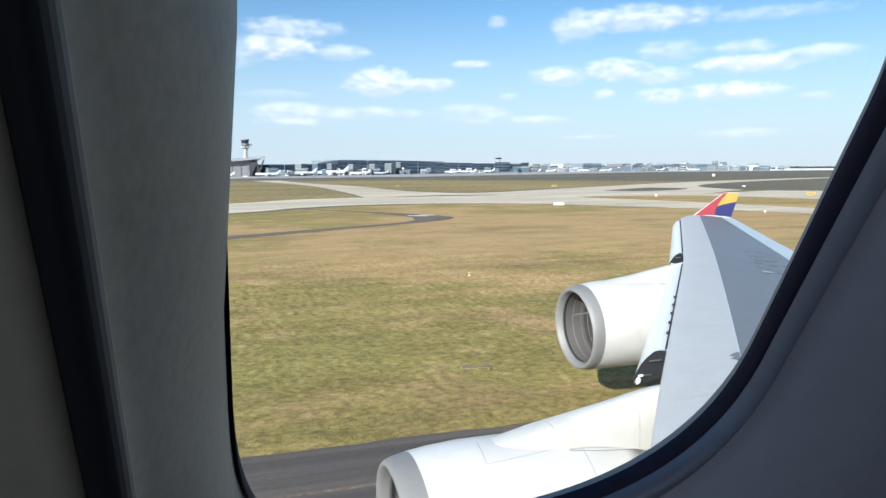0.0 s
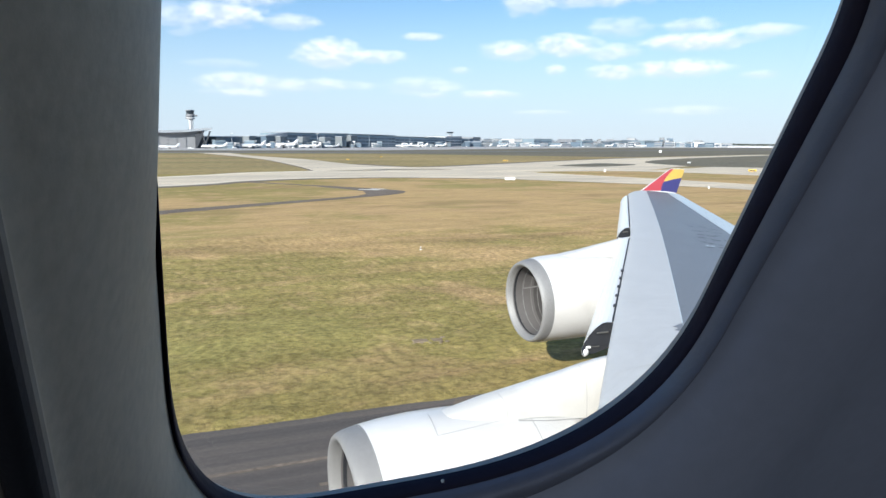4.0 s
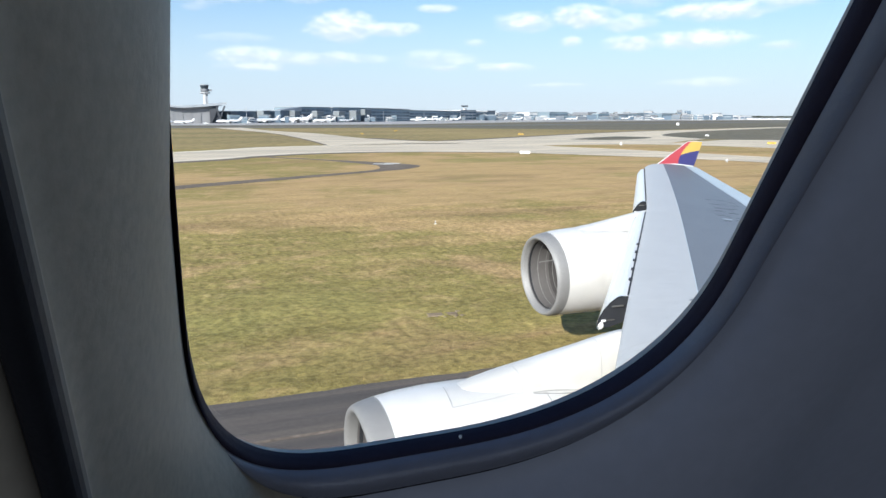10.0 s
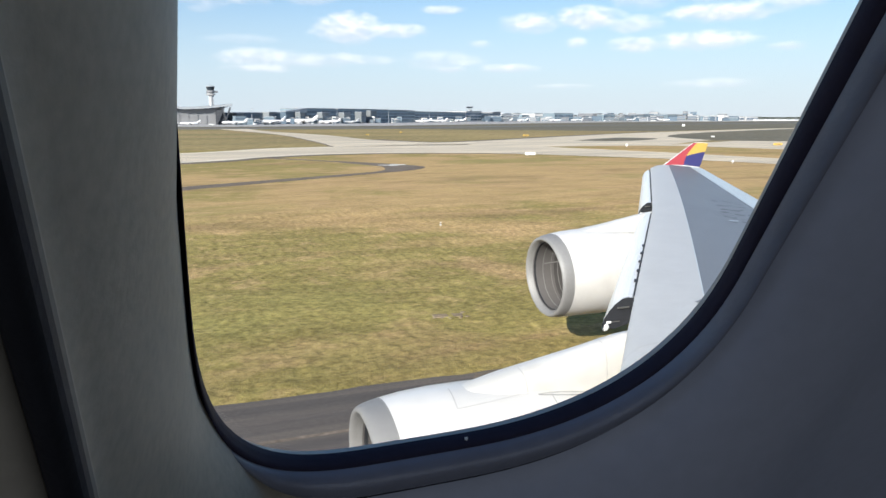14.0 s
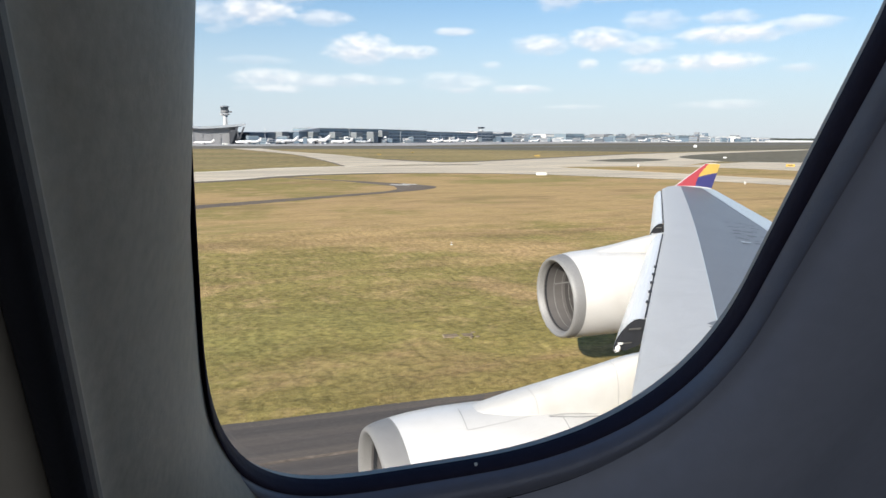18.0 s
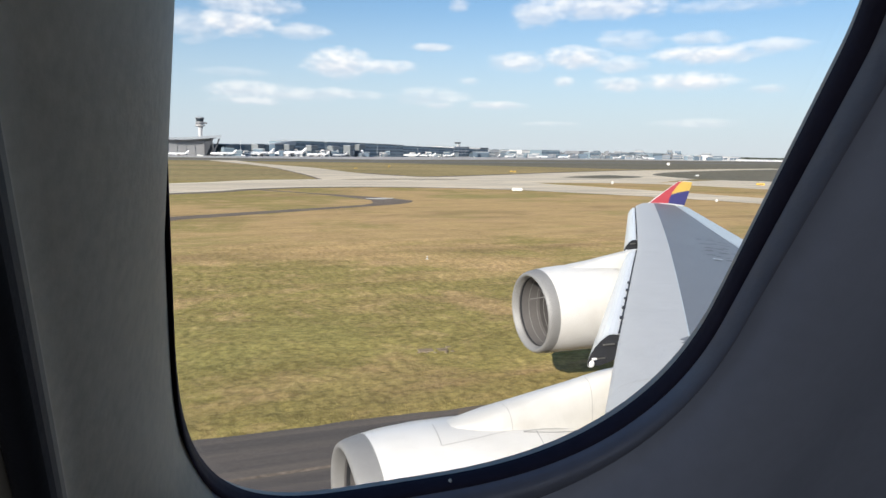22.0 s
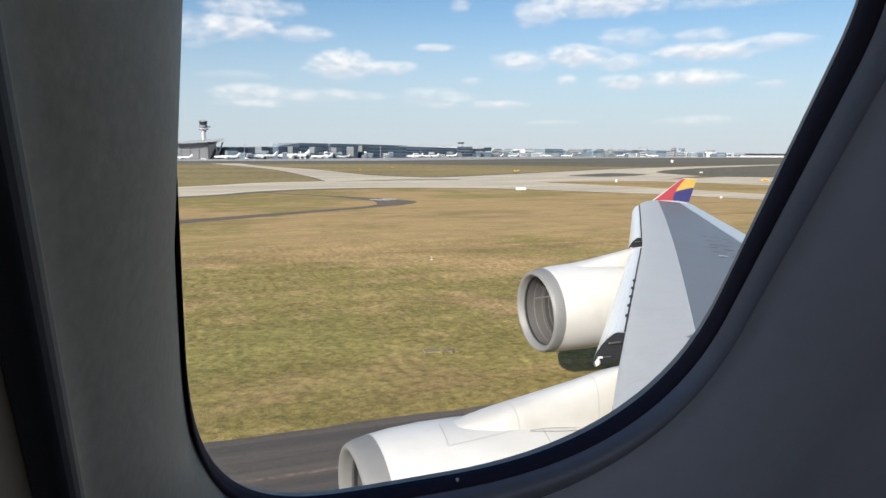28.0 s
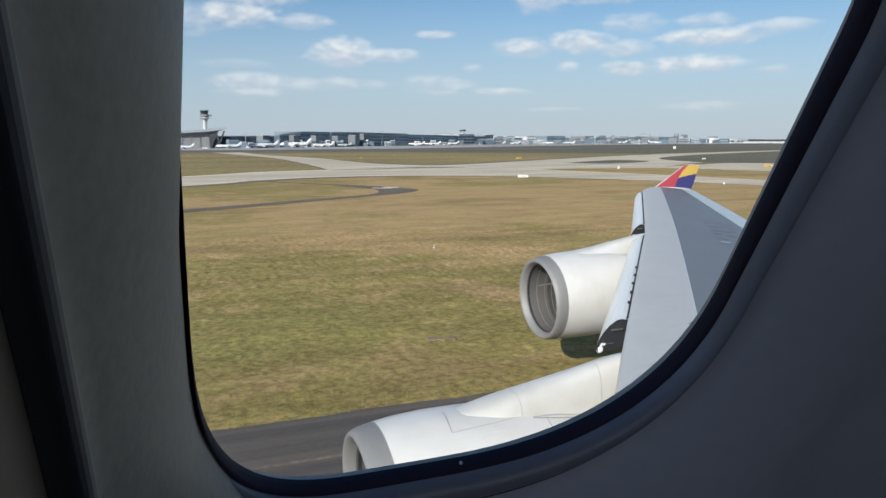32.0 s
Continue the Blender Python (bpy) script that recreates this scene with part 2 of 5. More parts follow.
def turf_material(name):
    """Mown turf: straw ground, greener towards the runway, with green and bare brown patches and fine tufts."""
    m = bpy.data.materials.new(name)
    m.use_nodes = True
    nt = m.node_tree
    b = nt.nodes["Principled BSDF"]
    b.inputs["Roughness"].default_value, b.inputs["Specular IOR Level"].default_value = 0.95, 0.15
    tc = nt.nodes.new("ShaderNodeTexCoord")
    xyz = nt.nodes.new("ShaderNodeSeparateXYZ")
    nt.links.new(tc.outputs["Object"], xyz.inputs[0])

    def noise_of(scale, stretch, shift=0.0, detail=5.0, rough=0.6, bend=0.0):
        mp = nt.nodes.new("ShaderNodeMapping")
        mp.inputs["Scale"].default_value, mp.inputs["Location"].default_value = stretch, (shift, shift * 0.7, 0)
        nt.links.new(tc.outputs["Object"], mp.inputs["Vector"])
        n = nt.nodes.new("ShaderNodeTexNoise")
        n.inputs["Scale"].default_value, n.inputs["Detail"].default_value, n.inputs["Roughness"].default_value = scale, detail, rough
        n.inputs["Distortion"].default_value = bend
        nt.links.new(mp.outputs[0], n.inputs["Vector"])
        return n.outputs["Fac"]

    def ramp(s, lo, hi, a=0.0, c=1.0):
        n = nt.nodes.new("ShaderNodeMapRange")
        n.interpolation_type = "SMOOTHSTEP"
        for i, value in enumerate((lo, hi, a, c)):
            n.inputs[i + 1].default_value = value
        nt.links.new(s, n.inputs[0])
        return n.outputs[0]

    def combine(op, a, c):
        n = nt.nodes.new("ShaderNodeMath")
        n.operation = op
        for i, s in enumerate((a, c)):
            if isinstance(s, float):
                n.inputs[i].default_value = s
            else:
                nt.links.new(s, n.inputs[i])
        return n.outputs[0]

    def blend(f, a, c):
        n = nt.nodes.new("ShaderNodeMix")
        n.data_type = "RGBA"
        nt.links.new(f, n.inputs["Factor"])
        for i, s in ((6, a), (7, c)):
            if isinstance(s, tuple):
                n.inputs[i].default_value = (*s, 1)
            else:
                nt.links.new(s, n.inputs[i])
        return n.outputs[2]

    lush = combine("ADD", combine("MULTIPLY", noise_of(0.05, (0.8, 1.2, 1), 3.0, 8.0, 0.68, 0.6), 0.7), ramp(xyz.outputs[1], 20.0, 58.0, 0.262, 0.105))
    # lusher towards the tail-side end of the field, drier along the wing
    lush = combine("ADD", lush, ramp(xyz.outputs[0], 4.0, 48.0, 0.055, -0.03))
    # a greener margin along the taxiway
    lush = combine("ADD", lush, ramp(xyz.outputs[1], 88.0, 128.0, 0.0, 0.10))
    col = blend(ramp(lush, 0.46, 0.59), (0.515, 0.350, 0.158), (0.315, 0.256, 0.086))
    col = blend(ramp(noise_of(0.13, (0.8, 1.0, 1), 31.0, 7.0, 0.65, 0.8), 0.50, 0.63, 0.0, 0.8), col, (0.52, 0.345, 0.168))
    col = blend(ramp(noise_of(0.2, (0.8, 1.0, 1), 53.0, 7.0, 0.68, 1.0), 0.60, 0.70, 0.0, 0.5), col, (0.28, 0.185, 0.09))
    col = blend(ramp(noise_of(0.5, (0.85, 1.0, 1), 11.0, 6.0, 0.65, 0.5), 0.52, 0.78, 0.0, 0.6), col, (0.27, 0.195, 0.075))
    col = blend(ramp(noise_of(0.8, (0.85, 1.0, 1), 71.0, 6.0, 0.65, 0.5), 0.50, 0.72, 0.0, 0.7), col, (0.60, 0.415, 0.20))
    # long streaks of bare brown earth and of green
    col = blend(ramp(noise_of(0.075, (0.45, 1.3, 1), 87.0, 7.0, 0.66, 0.7), 0.53, 0.66, 0.0, 0.6), col, (0.30, 0.20, 0.097))
    col = blend(combine("MULTIPLY", ramp(xyz.outputs[1], 33.0, 19.0, 0.0, 0.75), ramp(noise_of(0.25, (0.5, 1.0, 1), 19.0, 6.0, 0.65, 0.5), 0.36, 0.56)), col, (0.315, 0.256, 0.086))
    col = blend(ramp(noise_of(0.045, (0.5, 1.3, 1), 41.0, 7.0, 0.66, 0.7), 0.54, 0.64, 0.0, 0.65), col, (0.30, 0.262, 0.088))
    hsv = nt.nodes.new("ShaderNodeHueSaturation")
    fine = combine("MULTIPLY", ramp(noise_of(4.2, (0.8, 1.0, 1), 5.0, 6.0, 0.7), 0.3, 0.7, 0.68, 1.32), ramp(noise_of(0.3, (0.5, 1.4, 1), 15.0), 0.3, 0.7, 0.85, 1.15))
    # the dry turf further out lies flatter
    flat = ramp(xyz.outputs[1], 30.0, 85.0, 1.0, 0.5)
    fine = combine("ADD", combine("MULTIPLY", combine("SUBTRACT", fine, 1.0), flat), 1.0)
    nt.links.new(fine, hsv.inputs["Value"])
    nt.links.new(col, hsv.inputs["Color"])
    nt.links.new(hsv.outputs[0], b.inputs["Base Color"])
    bp = nt.nodes.new("ShaderNodeBump")
    bp.inputs["Distance"].default_value = 0.10
    nt.links.new(ramp(xyz.outputs[1], 30.0, 85.0, 0.5, 0.12), bp.inputs["Strength"])
    nt.links.new(noise_of(6.0, (1, 1, 1), 9.0, 6.0, 0.7), bp.inputs["Height"])
    nt.links.new(bp.outputs[0], b.inputs["Normal"])
    return m


GRASS = turf_material("dry_grass")
FAR_GRASS = ground_material("far_grass", [(0.40, 0.30, 0.13), (0.26, 0.22, 0.09), (0.30, 0.22, 0.11)], [0.012, 0.05, 0.4], (0.25, 1.2, 1), 0.2, 1.0)
DARK_GRASS = ground_material("dark_grass", [(0.185, 0.165, 0.115), (0.145, 0.14, 0.105), (0.21, 0.175, 0.12)], [0.01, 0.04, 0.3], (0.25, 1.2, 1), 0.2, 1.0)
ASPHALT = ground_material("runway_asphalt", [(0.120, 0.105, 0.096), (0.160, 0.136, 0.117), (0.10, 0.09, 0.083)], [0.5, 0.9, 9.0], (0.03, 1.5, 1), 0.08, 30.0, 0.9, grain=(0.88, 1.12))
PATCHED = ground_material("patched_asphalt", [(0.20, 0.160, 0.122), (0.235, 0.185, 0.138), (0.16, 0.132, 0.105)], [0.4, 0.9, 9.0], (0.05, 1.2, 1), 0.08, 30.0, 0.9, grain=(0.85, 1.15))
WORN_SLAB = ground_material("weathered_slab", [(0.33, 0.25, 0.17), (0.27, 0.21, 0.14), (0.22, 0.17, 0.115)], [0.8, 2.5, 14.0], (1, 1, 1), 0.15, 30.0, 0.95, grain=(0.8, 1.2))
ROAD = ground_material("road_asphalt", [(0.20, 0.16, 0.125), (0.23, 0.185, 0.14), (0.165, 0.135, 0.11)], [0.05, 0.3, 5.0], (1, 1, 1), 0.2, 20.0, 0.9)
CONCRETE = ground_material("taxiway_concrete", [(0.78, 0.665, 0.495), (0.65, 0.555, 0.42), (0.53, 0.455, 0.35)], [0.04, 0.16, 1.5], (0.18, 1.5, 1), 0.05, 5.0, 0.85, grain=(0.90, 1.10))
APRON = ground_material("apron_concrete", [(0.50, 0.475, 0.45), (0.46, 0.44, 0.42), (0.42, 0.40, 0.385)], [0.01, 0.06, 0.5], (0.4, 1, 1), 0.05, 2.0, 0.85)
FAR_TARMAC = ground_material("far_tarmac", [(0.17, 0.17, 0.175), (0.20, 0.195, 0.19), (0.15, 0.15, 0.155)], [0.01, 0.06, 0.5], (0.4, 1, 1), 0.05, 2.0, 0.85)

PAINT = material("white_aircraft_paint", (0.77, 0.755, 0.725), 0.32, 0.0, 7.0, 0.035, 0.6, 0.9, 0.02, 6.0, tint=(0.62, 0.60, 0.56))
WING_GREY = material("grey_wing_paint", (0.205, 0.208, 0.216), 0.42, 0.0, 5.0, 0.07, 0.4, 0.8, 0.03, 10.0)
EDGE_GREY = material("light_grey_leading_edge", (0.58, 0.575, 0.56), 0.45, 0.0, 5.0, 0.05, 0.35, 0.9, 0.03, 10.0)
TRAIL = material("pale_trailing_edge", (0.60, 0.655, 0.675), 0.4, 0.0, 4.0, 0.04, 0.2, 0.6, 0.02, 10.0)
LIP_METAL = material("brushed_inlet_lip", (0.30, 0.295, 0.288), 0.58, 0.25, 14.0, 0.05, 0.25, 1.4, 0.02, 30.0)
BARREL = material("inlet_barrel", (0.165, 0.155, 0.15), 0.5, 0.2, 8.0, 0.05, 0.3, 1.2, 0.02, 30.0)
DEEP_BARREL = material("dark_rear_barrel", (0.085, 0.08, 0.078), 0.5, 0.1, 8.0, 0.08, 0.3, 1.2, 0.02, 30.0)
PYLON_PAINT = material("weathered_pylon_paint", (0.71, 0.695, 0.66), 0.4, 0.0, 5.0, 0.04, 0.6, 1.6, 0.02, 6.0, tint=(0.56, 0.535, 0.49))
FAN = material("titanium_fan", (0.2, 0.188, 0.18), 0.4, 0.6, 8.0, 0.05, 0.2, 2.0, 0.0)
SPINNER = material("spinner_grey", (0.10, 0.095, 0.09), 0.45, 0.1, 8.0, 0.03, 0.1, 2.0, 0.0)
SEAM = material("panel_seam", (0.30, 0.30, 0.29), 0.7, 0.0, 10.0, 0.1, 0.3, 2.0, 0.0)
PALE_SEAM = material("pale_panel_seam", (0.50, 0.49, 0.47), 0.6, 0.0, 10.0, 0.1, 0.3, 2.0, 0.0)
CAVITY = material("dark_cavity", (0.03, 0.032, 0.038), 0.8, 0.0, 10.0, 0.2, 0.4, 2.0, 0.05)
STEEL = material("bracket_steel", (0.32, 0.31, 0.29), 0.45, 0.7, 20.0, 0.1, 0.4, 4.0, 0.05)
RED = material("winglet_red", (0.50, 0.075, 0.085), 0.35, 0.0, 3.0, 0.03, 0.1, 0.6, 0.0)
YELLOW = material("winglet_yellow", (0.72, 0.47, 0.10), 0.35, 0.0, 3.0, 0.03, 0.1, 0.6, 0.0)
BLUE = material("winglet_blue", (0.065, 0.06, 0.19), 0.35, 0.0, 3.0, 0.03, 0.1, 0.6, 0.0)
MARK_GREY = material("grey_stencil", (0.13, 0.135, 0.145), 0.6, 0.0, 12.0, 0.15, 0.4, 3.0, 0.0)

PANEL = material("grey_sidewall_plastic", (0.425, 0.445, 0.53), 0.55, 0.0, 60.0, 0.04, 0.2, 7.0, 0.03, 260.0)
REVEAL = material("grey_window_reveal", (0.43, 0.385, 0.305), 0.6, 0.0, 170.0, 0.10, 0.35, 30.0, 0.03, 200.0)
# edge colours stepping down to black stand in for the reveal's fall into shade
EDGE_PALE = material("edge_shade_pale", (0.22, 0.21, 0.19), 0.6, 0.0, 80.0, 0.1, 0.3, 30.0, 0.05, 300.0, spec=0.3)
EDGE_DEEP = material("edge_shade_deep", (0.035, 0.034, 0.042), 0.7, 0.0, 80.0, 0.1, 0.3, 30.0, 0.05, 300.0, spec=0.3)
EDGE_MID = material("edge_shade_mid", (0.10, 0.096, 0.095), 0.7, 0.0, 80.0, 0.1, 0.3, 30.0, 0.05, 300.0, spec=0.3)
EDGE_BLACK = material("edge_shade_black", (0.014, 0.014, 0.018), 0.7, 0.0, 80.0, 0.1, 0.3, 30.0, 0.05, 300.0, spec=0.3)
# near-black colour that paints the shade along the bead's outer side
GROOVE = material("groove_painted_shade", (0.035, 0.034, 0.04), 0.6, 0.0, 60.0, 0.06, 0.2, 12.0, 0.03, 260.0)
BEAD = material("grey_rubber_bead", (0.20, 0.205, 0.25), 0.36, 0.0, 60.0, 0.06, 0.3, 20.0, 0.06, 300.0)
GASKET = material("black_gasket", (0.030, 0.024, 0.040), 0.75, 0.0, 80.0, 0.1, 0.3, 30.0, 0.08, 300.0, spec=0.2)
PANE_RIM = material("pane_rim_metal", (0.50, 0.43, 0.37), 0.6, 0.0, 80.0, 0.1, 0.4, 30.0, 0.05, 300.0)
LINING = material("brown_grey_lining", (0.38, 0.335, 0.27), 0.7, 0.0, 60.0, 0.08, 0.3, 9.0, 0.04, 200.0)
CABIN = material("cabin_lining", (0.20, 0.19, 0.18), 0.8, 0.0, 20.0, 0.05, 0.2, 2.0, 0.05, 80.0)

GLASS = bpy.data.materials.new("window_acrylic")
GLASS.use_nodes = True
gt = GLASS.node_tree
gt.nodes.clear()
g_out, g_mix = gt.nodes.new("ShaderNodeOutputMaterial"), gt.nodes.new("ShaderNodeMixShader")
g_clear, g_gloss = gt.nodes.new("ShaderNodeBsdfTransparent"), gt.nodes.new("ShaderNodeBsdfGlossy")
g_clear.inputs[0].default_value, g_gloss.inputs["Roughness"].default_value = (0.97, 0.98, 0.98, 1), 0.05
g_mix.inputs[0].default_value = 0.025
gt.links.new(g_clear.outputs[0], g_mix.inputs[1])
gt.links.new(g_gloss.outputs[0], g_mix.inputs[2])
gt.links.new(g_mix.outputs[0], g_out.inputs[0])

HALL_GREY = material("hall_cladding", (0.245, 0.25, 0.26), 0.6, 0.1, 0.3, 0.05, 0.3, 0.03, 0.0)
ROOF_GREY = material("roof_sheet", (0.36, 0.385, 0.41), 0.6, 0.2, 0.3, 0.05, 0.3, 0.03, 0.0)
STAIR_GREY = material("grey_stair_cladding", (0.20, 0.22, 0.23), 0.7, 0.0, 0.3, 0.06, 0.3, 0.05, 0.0, each=0.15)
DARK_MATT = material("dark_recess", (0.075, 0.08, 0.09), 0.95, 0.0, 0.3, 0.06, 0.3, 0.05, 0.0, spec=0.1)
# a brighter white than the cowls have
FLAP_WHITE = material("bright_white_flap_paint", (0.94, 0.93, 0.90), 0.25, 0.0, 3.0, 0.02, 0.1, 0.6, 0.02, 6.0)
PALE_WALL = material("pale_concrete_wall", (0.50, 0.50, 0.50), 0.8, 0.0, 0.3, 0.06, 0.3, 0.05, 0.0, each=0.15)
WHITE_WALL = material("white_rendered_wall", (0.78, 0.77, 0.75), 0.8, 0.0, 0.3, 0.04, 0.2, 0.05, 0.0, each=0.1)
BLUE_WALL = material("blue_grey_cladding", (0.23, 0.295, 0.335), 0.6, 0.0, 0.3, 0.06, 0.3, 0.05, 0.0, each=0.2)
DARK_GLASS = material("dark_curtain_glass", (0.13, 0.175, 0.22), 0.2, 0.0, 0.4, 0.1, 0.4, 0.1, 0.0, each=0.25)
TREE_GREEN = material("tree_belt_leaves", (0.055, 0.065, 0.045), 0.9, 0.0, 0.3, 0.25, 0.5, 0.08, 0.0)
TOWER_DARK = material("tower_cab_glass", (0.03, 0.04, 0.05), 0.3, 0.0, 1.0, 0.1, 0.3, 0.3, 0.0)
JET_WHITE = material("jet_white_paint", (0.82, 0.82, 0.82), 0.35, 0.0, 0.5, 0.03, 0.1, 0.2, 0.0)
SIGN_YELLOW = material("sign_yellow", (0.66, 0.42, 0.07), 0.5, 0.0, 5.0, 0.05, 0.2, 2.0, 0.0)
SIGN_WHITE = material("sign_white", (0.78, 0.77, 0.72), 0.6, 0.0, 5.0, 0.05, 0.2, 2.0, 0.0)
SIGN_RED = material("sign_red", (0.55, 0.08, 0.05), 0.5, 0.0, 5.0, 0.05, 0.2, 2.0, 0.0)
PALE_CONCRETE = ground_material("pale_concrete_edge", [(0.84, 0.74, 0.58), (0.78, 0.68, 0.52), (0.72, 0.62, 0.47)], [0.05, 0.2, 1.5], (0.4, 1, 1), 0.05, 5.0, 0.85, grain=(0.9, 1.1))
LINE_WHITE = material("worn_white_line", (0.80, 0.78, 0.74), 0.8, 0.0, 3.0, 0.15, 0.5, 0.8, 0.0)


# ---------------------------------------------------------------- mesh helpers
def mesh_of(name, verts, faces, mats, smooth=False, pick=None):
    me = bpy.data.meshes.new(name)
    me.from_pydata([tuple(v) for v in verts], [], faces)
    for m in (mats if isinstance(mats, (list, tuple)) else [mats]):
        me.materials.append(m)
    if smooth:
        me.polygons.foreach_set("use_smooth", [True] * len(me.polygons))
    if pick:
        me.polygons.foreach_set("material_index", pick)
    me.update()
    return me


def piece(name, verts, faces, mat, parent=None, label="", smooth=False):
    ob = new(name, mesh_of(name, verts, faces, mat, smooth))
    if parent:
        ob.parent = parent
    if label:
        tagged(ob, label)
    return ob


def part(name, bm, mat, parent=None, label="", smooth=False):
    me = bpy.data.meshes.new(name)
    bm.to_mesh(me)
    bm.free()
    me.materials.append(mat)
    if smooth:
        me.polygons.foreach_set("use_smooth", [True] * len(me.polygons))
    ob = new(name, me)
    if parent:
        ob.parent = parent
    if label:
        tagged(ob, label)
    return ob


def box_bm(size, at=(0, 0, 0), bevel=0.0, turn=0.0):
    bm = bmesh.new()
    bmesh.ops.create_cube(bm, size=1.0)
    bmesh.ops.scale(bm, vec=size, verts=bm.verts)
    if bevel:
        bmesh.ops.bevel(bm, geom=bm.edges[:], offset=bevel, segments=2, profile=0.5, affect="EDGES")
    if turn:
        bmesh.ops.rotate(bm, verts=bm.verts, matrix=Matrix.Rotation(radians(turn), 3, "Z"))
    bmesh.ops.translate(bm, vec=at, verts=bm.verts)
    return bm


def loft(rings, closed=True, caps=(False, False)):
    """Verts and faces through rings of equal length."""
    n = len(rings[0])
    verts = [p for ring in rings for p in ring]
    faces = []
    for i in range(len(rings) - 1):
        for j in range(n if closed else n - 1):
            k = (j + 1) % n
            faces.append((i * n + j, i * n + k, (i + 1) * n + k, (i + 1) * n + j))
    if caps[0]:
        faces.append(tuple(range(n))[::-1])
    if caps[1]:
        faces.append(tuple((len(rings) - 1) * n + j for j in range(n)))
    return verts, faces


def turned(profile, axis_at, n=56, squash=1.0):
    """A surface of revolution about an axis along x: profile of (x, radius)."""
    ax, ay, az = axis_at
    return [[(ax + x, ay + r * math.cos(2 * math.pi * j / n), az + r * squash * math.sin(2 * math.pi * j / n)) for j in range(n)] for x, r in profile]

# ---------------------------------------------------------------- ground
def sheet(name, outline, z, mat, label, category, kind="structure", step=0):
    """A level sheet with a thin edge, drawn from its corners in plan."""
    n = len(outline)
    verts = [(x, y, z) for x, y in outline] + [(x, y, -0.05) for x, y in outline]
    faces = [tuple(range(n))] + [(j, j + n, (j + 1) % n + n, (j + 1) % n) for j in range(n)]
    ob = piece(name, verts, faces, mat)
    bm = bmesh.new()
    bm.from_mesh(ob.data)
    bmesh.ops.recalc_face_normals(bm, faces=bm.faces)
    bm.to_mesh(ob.data)
    bm.free()
    return tagged(ob, label, category, kind=kind)


def smooth_line(points, n=8):
    """A rounded line through the given corners."""
    out = []
    for i in range(len(points) - 1):
        p0 = Vector(points[max(i - 1, 0)])
        p1, p2 = Vector(points[i]), Vector(points[i + 1])
        p3 = Vector(points[min(i + 2, len(points) - 1)])
        for k in range(n):
            s = k / n
            out.append(tuple(0.5 * ((2 * p1) + (p2 - p0) * s + (2 * p0 - 5 * p1 + 4 * p2 - p3) * s * s + (3 * p1 - p0 - 3 * p2 + p3) * s ** 3)))
    return out + [tuple(points[-1])]


R_ = 4600
ground = piece("ground", [(-R_, -R_, 0), (R_, -R_, 0), (R_, R_, 0), (-R_, R_, 0)], [(0, 1, 2, 3)], FAR_GRASS)
tagged(ground, "flat airfield ground with dry grass to the horizon", "ground", kind="structure")
sheet("grass_field", [(-120, 18.4), (150, 18.4), (190, 60), (150, 175), (-120, 175)], 0.01, GRASS,
      "dry tan and green mown grass field beside the runway", "grass")
# runway under the wings; its edge wanders by a hand's width
edge = [(x, 18.85 + 0.05 * math.sin(x * 0.37) + 0.04 * math.sin(x * 1.3 + 1) + 0.04 * math.sin(x * 3.1)) for x in np.arange(-150, 260, 0.8)]
sheet("runway", [(-150.0, -45.0), *[(float(a), float(b)) for a, b in edge], (260.0, -45.0)][::-1], 0.03, ASPHALT,
      "worn dark grey asphalt runway with a grassy edge", "runway")
# taxiways
near_edge = smooth_line([(-60, 100), (-0.2, 127.7), (14.3, 140.1), (27.7, 147.2), (45.4, 147.8), (65.9, 138.6), (75.8, 126.6), (85.9, 111.9), (94.3, 92.1), (104, 60)])
far_edge = smooth_line([(128, 60), (112, 97), (101.5, 132), (91, 163), (82, 186), (60, 190), (48, 187), (35, 184), (18, 178), (0, 162), (-60, 130)])
sheet("taxiway", near_edge + far_edge, 0.03, CONCRETE, "pale tan concrete taxiway curving across the grass", "taxiway")
sheet("taxiway_branch", smooth_line([(38, 184), (38, 191), (40, 232), (40, 321), (28, 422), (22, 470)]) +
      smooth_line([(40, 470), (45, 381), (58, 305), (61, 239), (69, 212), (82, 186)]), 0.034, CONCRETE,
      "pale concrete taxiway branch running to the apron", "taxiway")
sheet("taxiway_far", smooth_line([(69, 212), (82, 207), (154, 258), (240, 313), (420, 400)]) +
      smooth_line([(440, 330), (272, 250), (171, 196), (124, 163), (91, 163), (78, 186)]), 0.038, CONCRETE,
      "pale concrete taxiway fading into the distance", "taxiway")
sheet("taxiway_crossing", smooth_line([(124, 163), (150, 176), (200, 200), (330, 260)]) +
      smooth_line([(340, 235), (192, 168), (140, 131), (124, 150)]), 0.036, CONCRETE,
      "pale concrete taxiway leading away between grass islands", "taxiway")
sheet("grass_island", smooth_line([(91, 167), (124, 162), (139.8, 130.7), (140, 110)]) + smooth_line([(118, 90), (108.9, 101.6), (101.5, 132.4), (91, 167)])[:-1],
      0.05, GRASS, "dry grass island between two taxiways", "grass")
sheet("grass_wedge", smooth_line([(124, 208), (158, 231), (163, 214), (136, 198), (124, 208)])[:-1], 0.05, DARK_GRASS,
      "dark grass wedge between taxiways", "grass")
sheet("dark_verge", smooth_line([(171, 193), (192, 246), (272, 307), (420, 380), (420, 330), (279, 260), (230, 205), (192, 178), (171, 193)])[:-1], 0.05, DARK_GRASS,
      "dark grass verge by the distant taxiway", "grass")
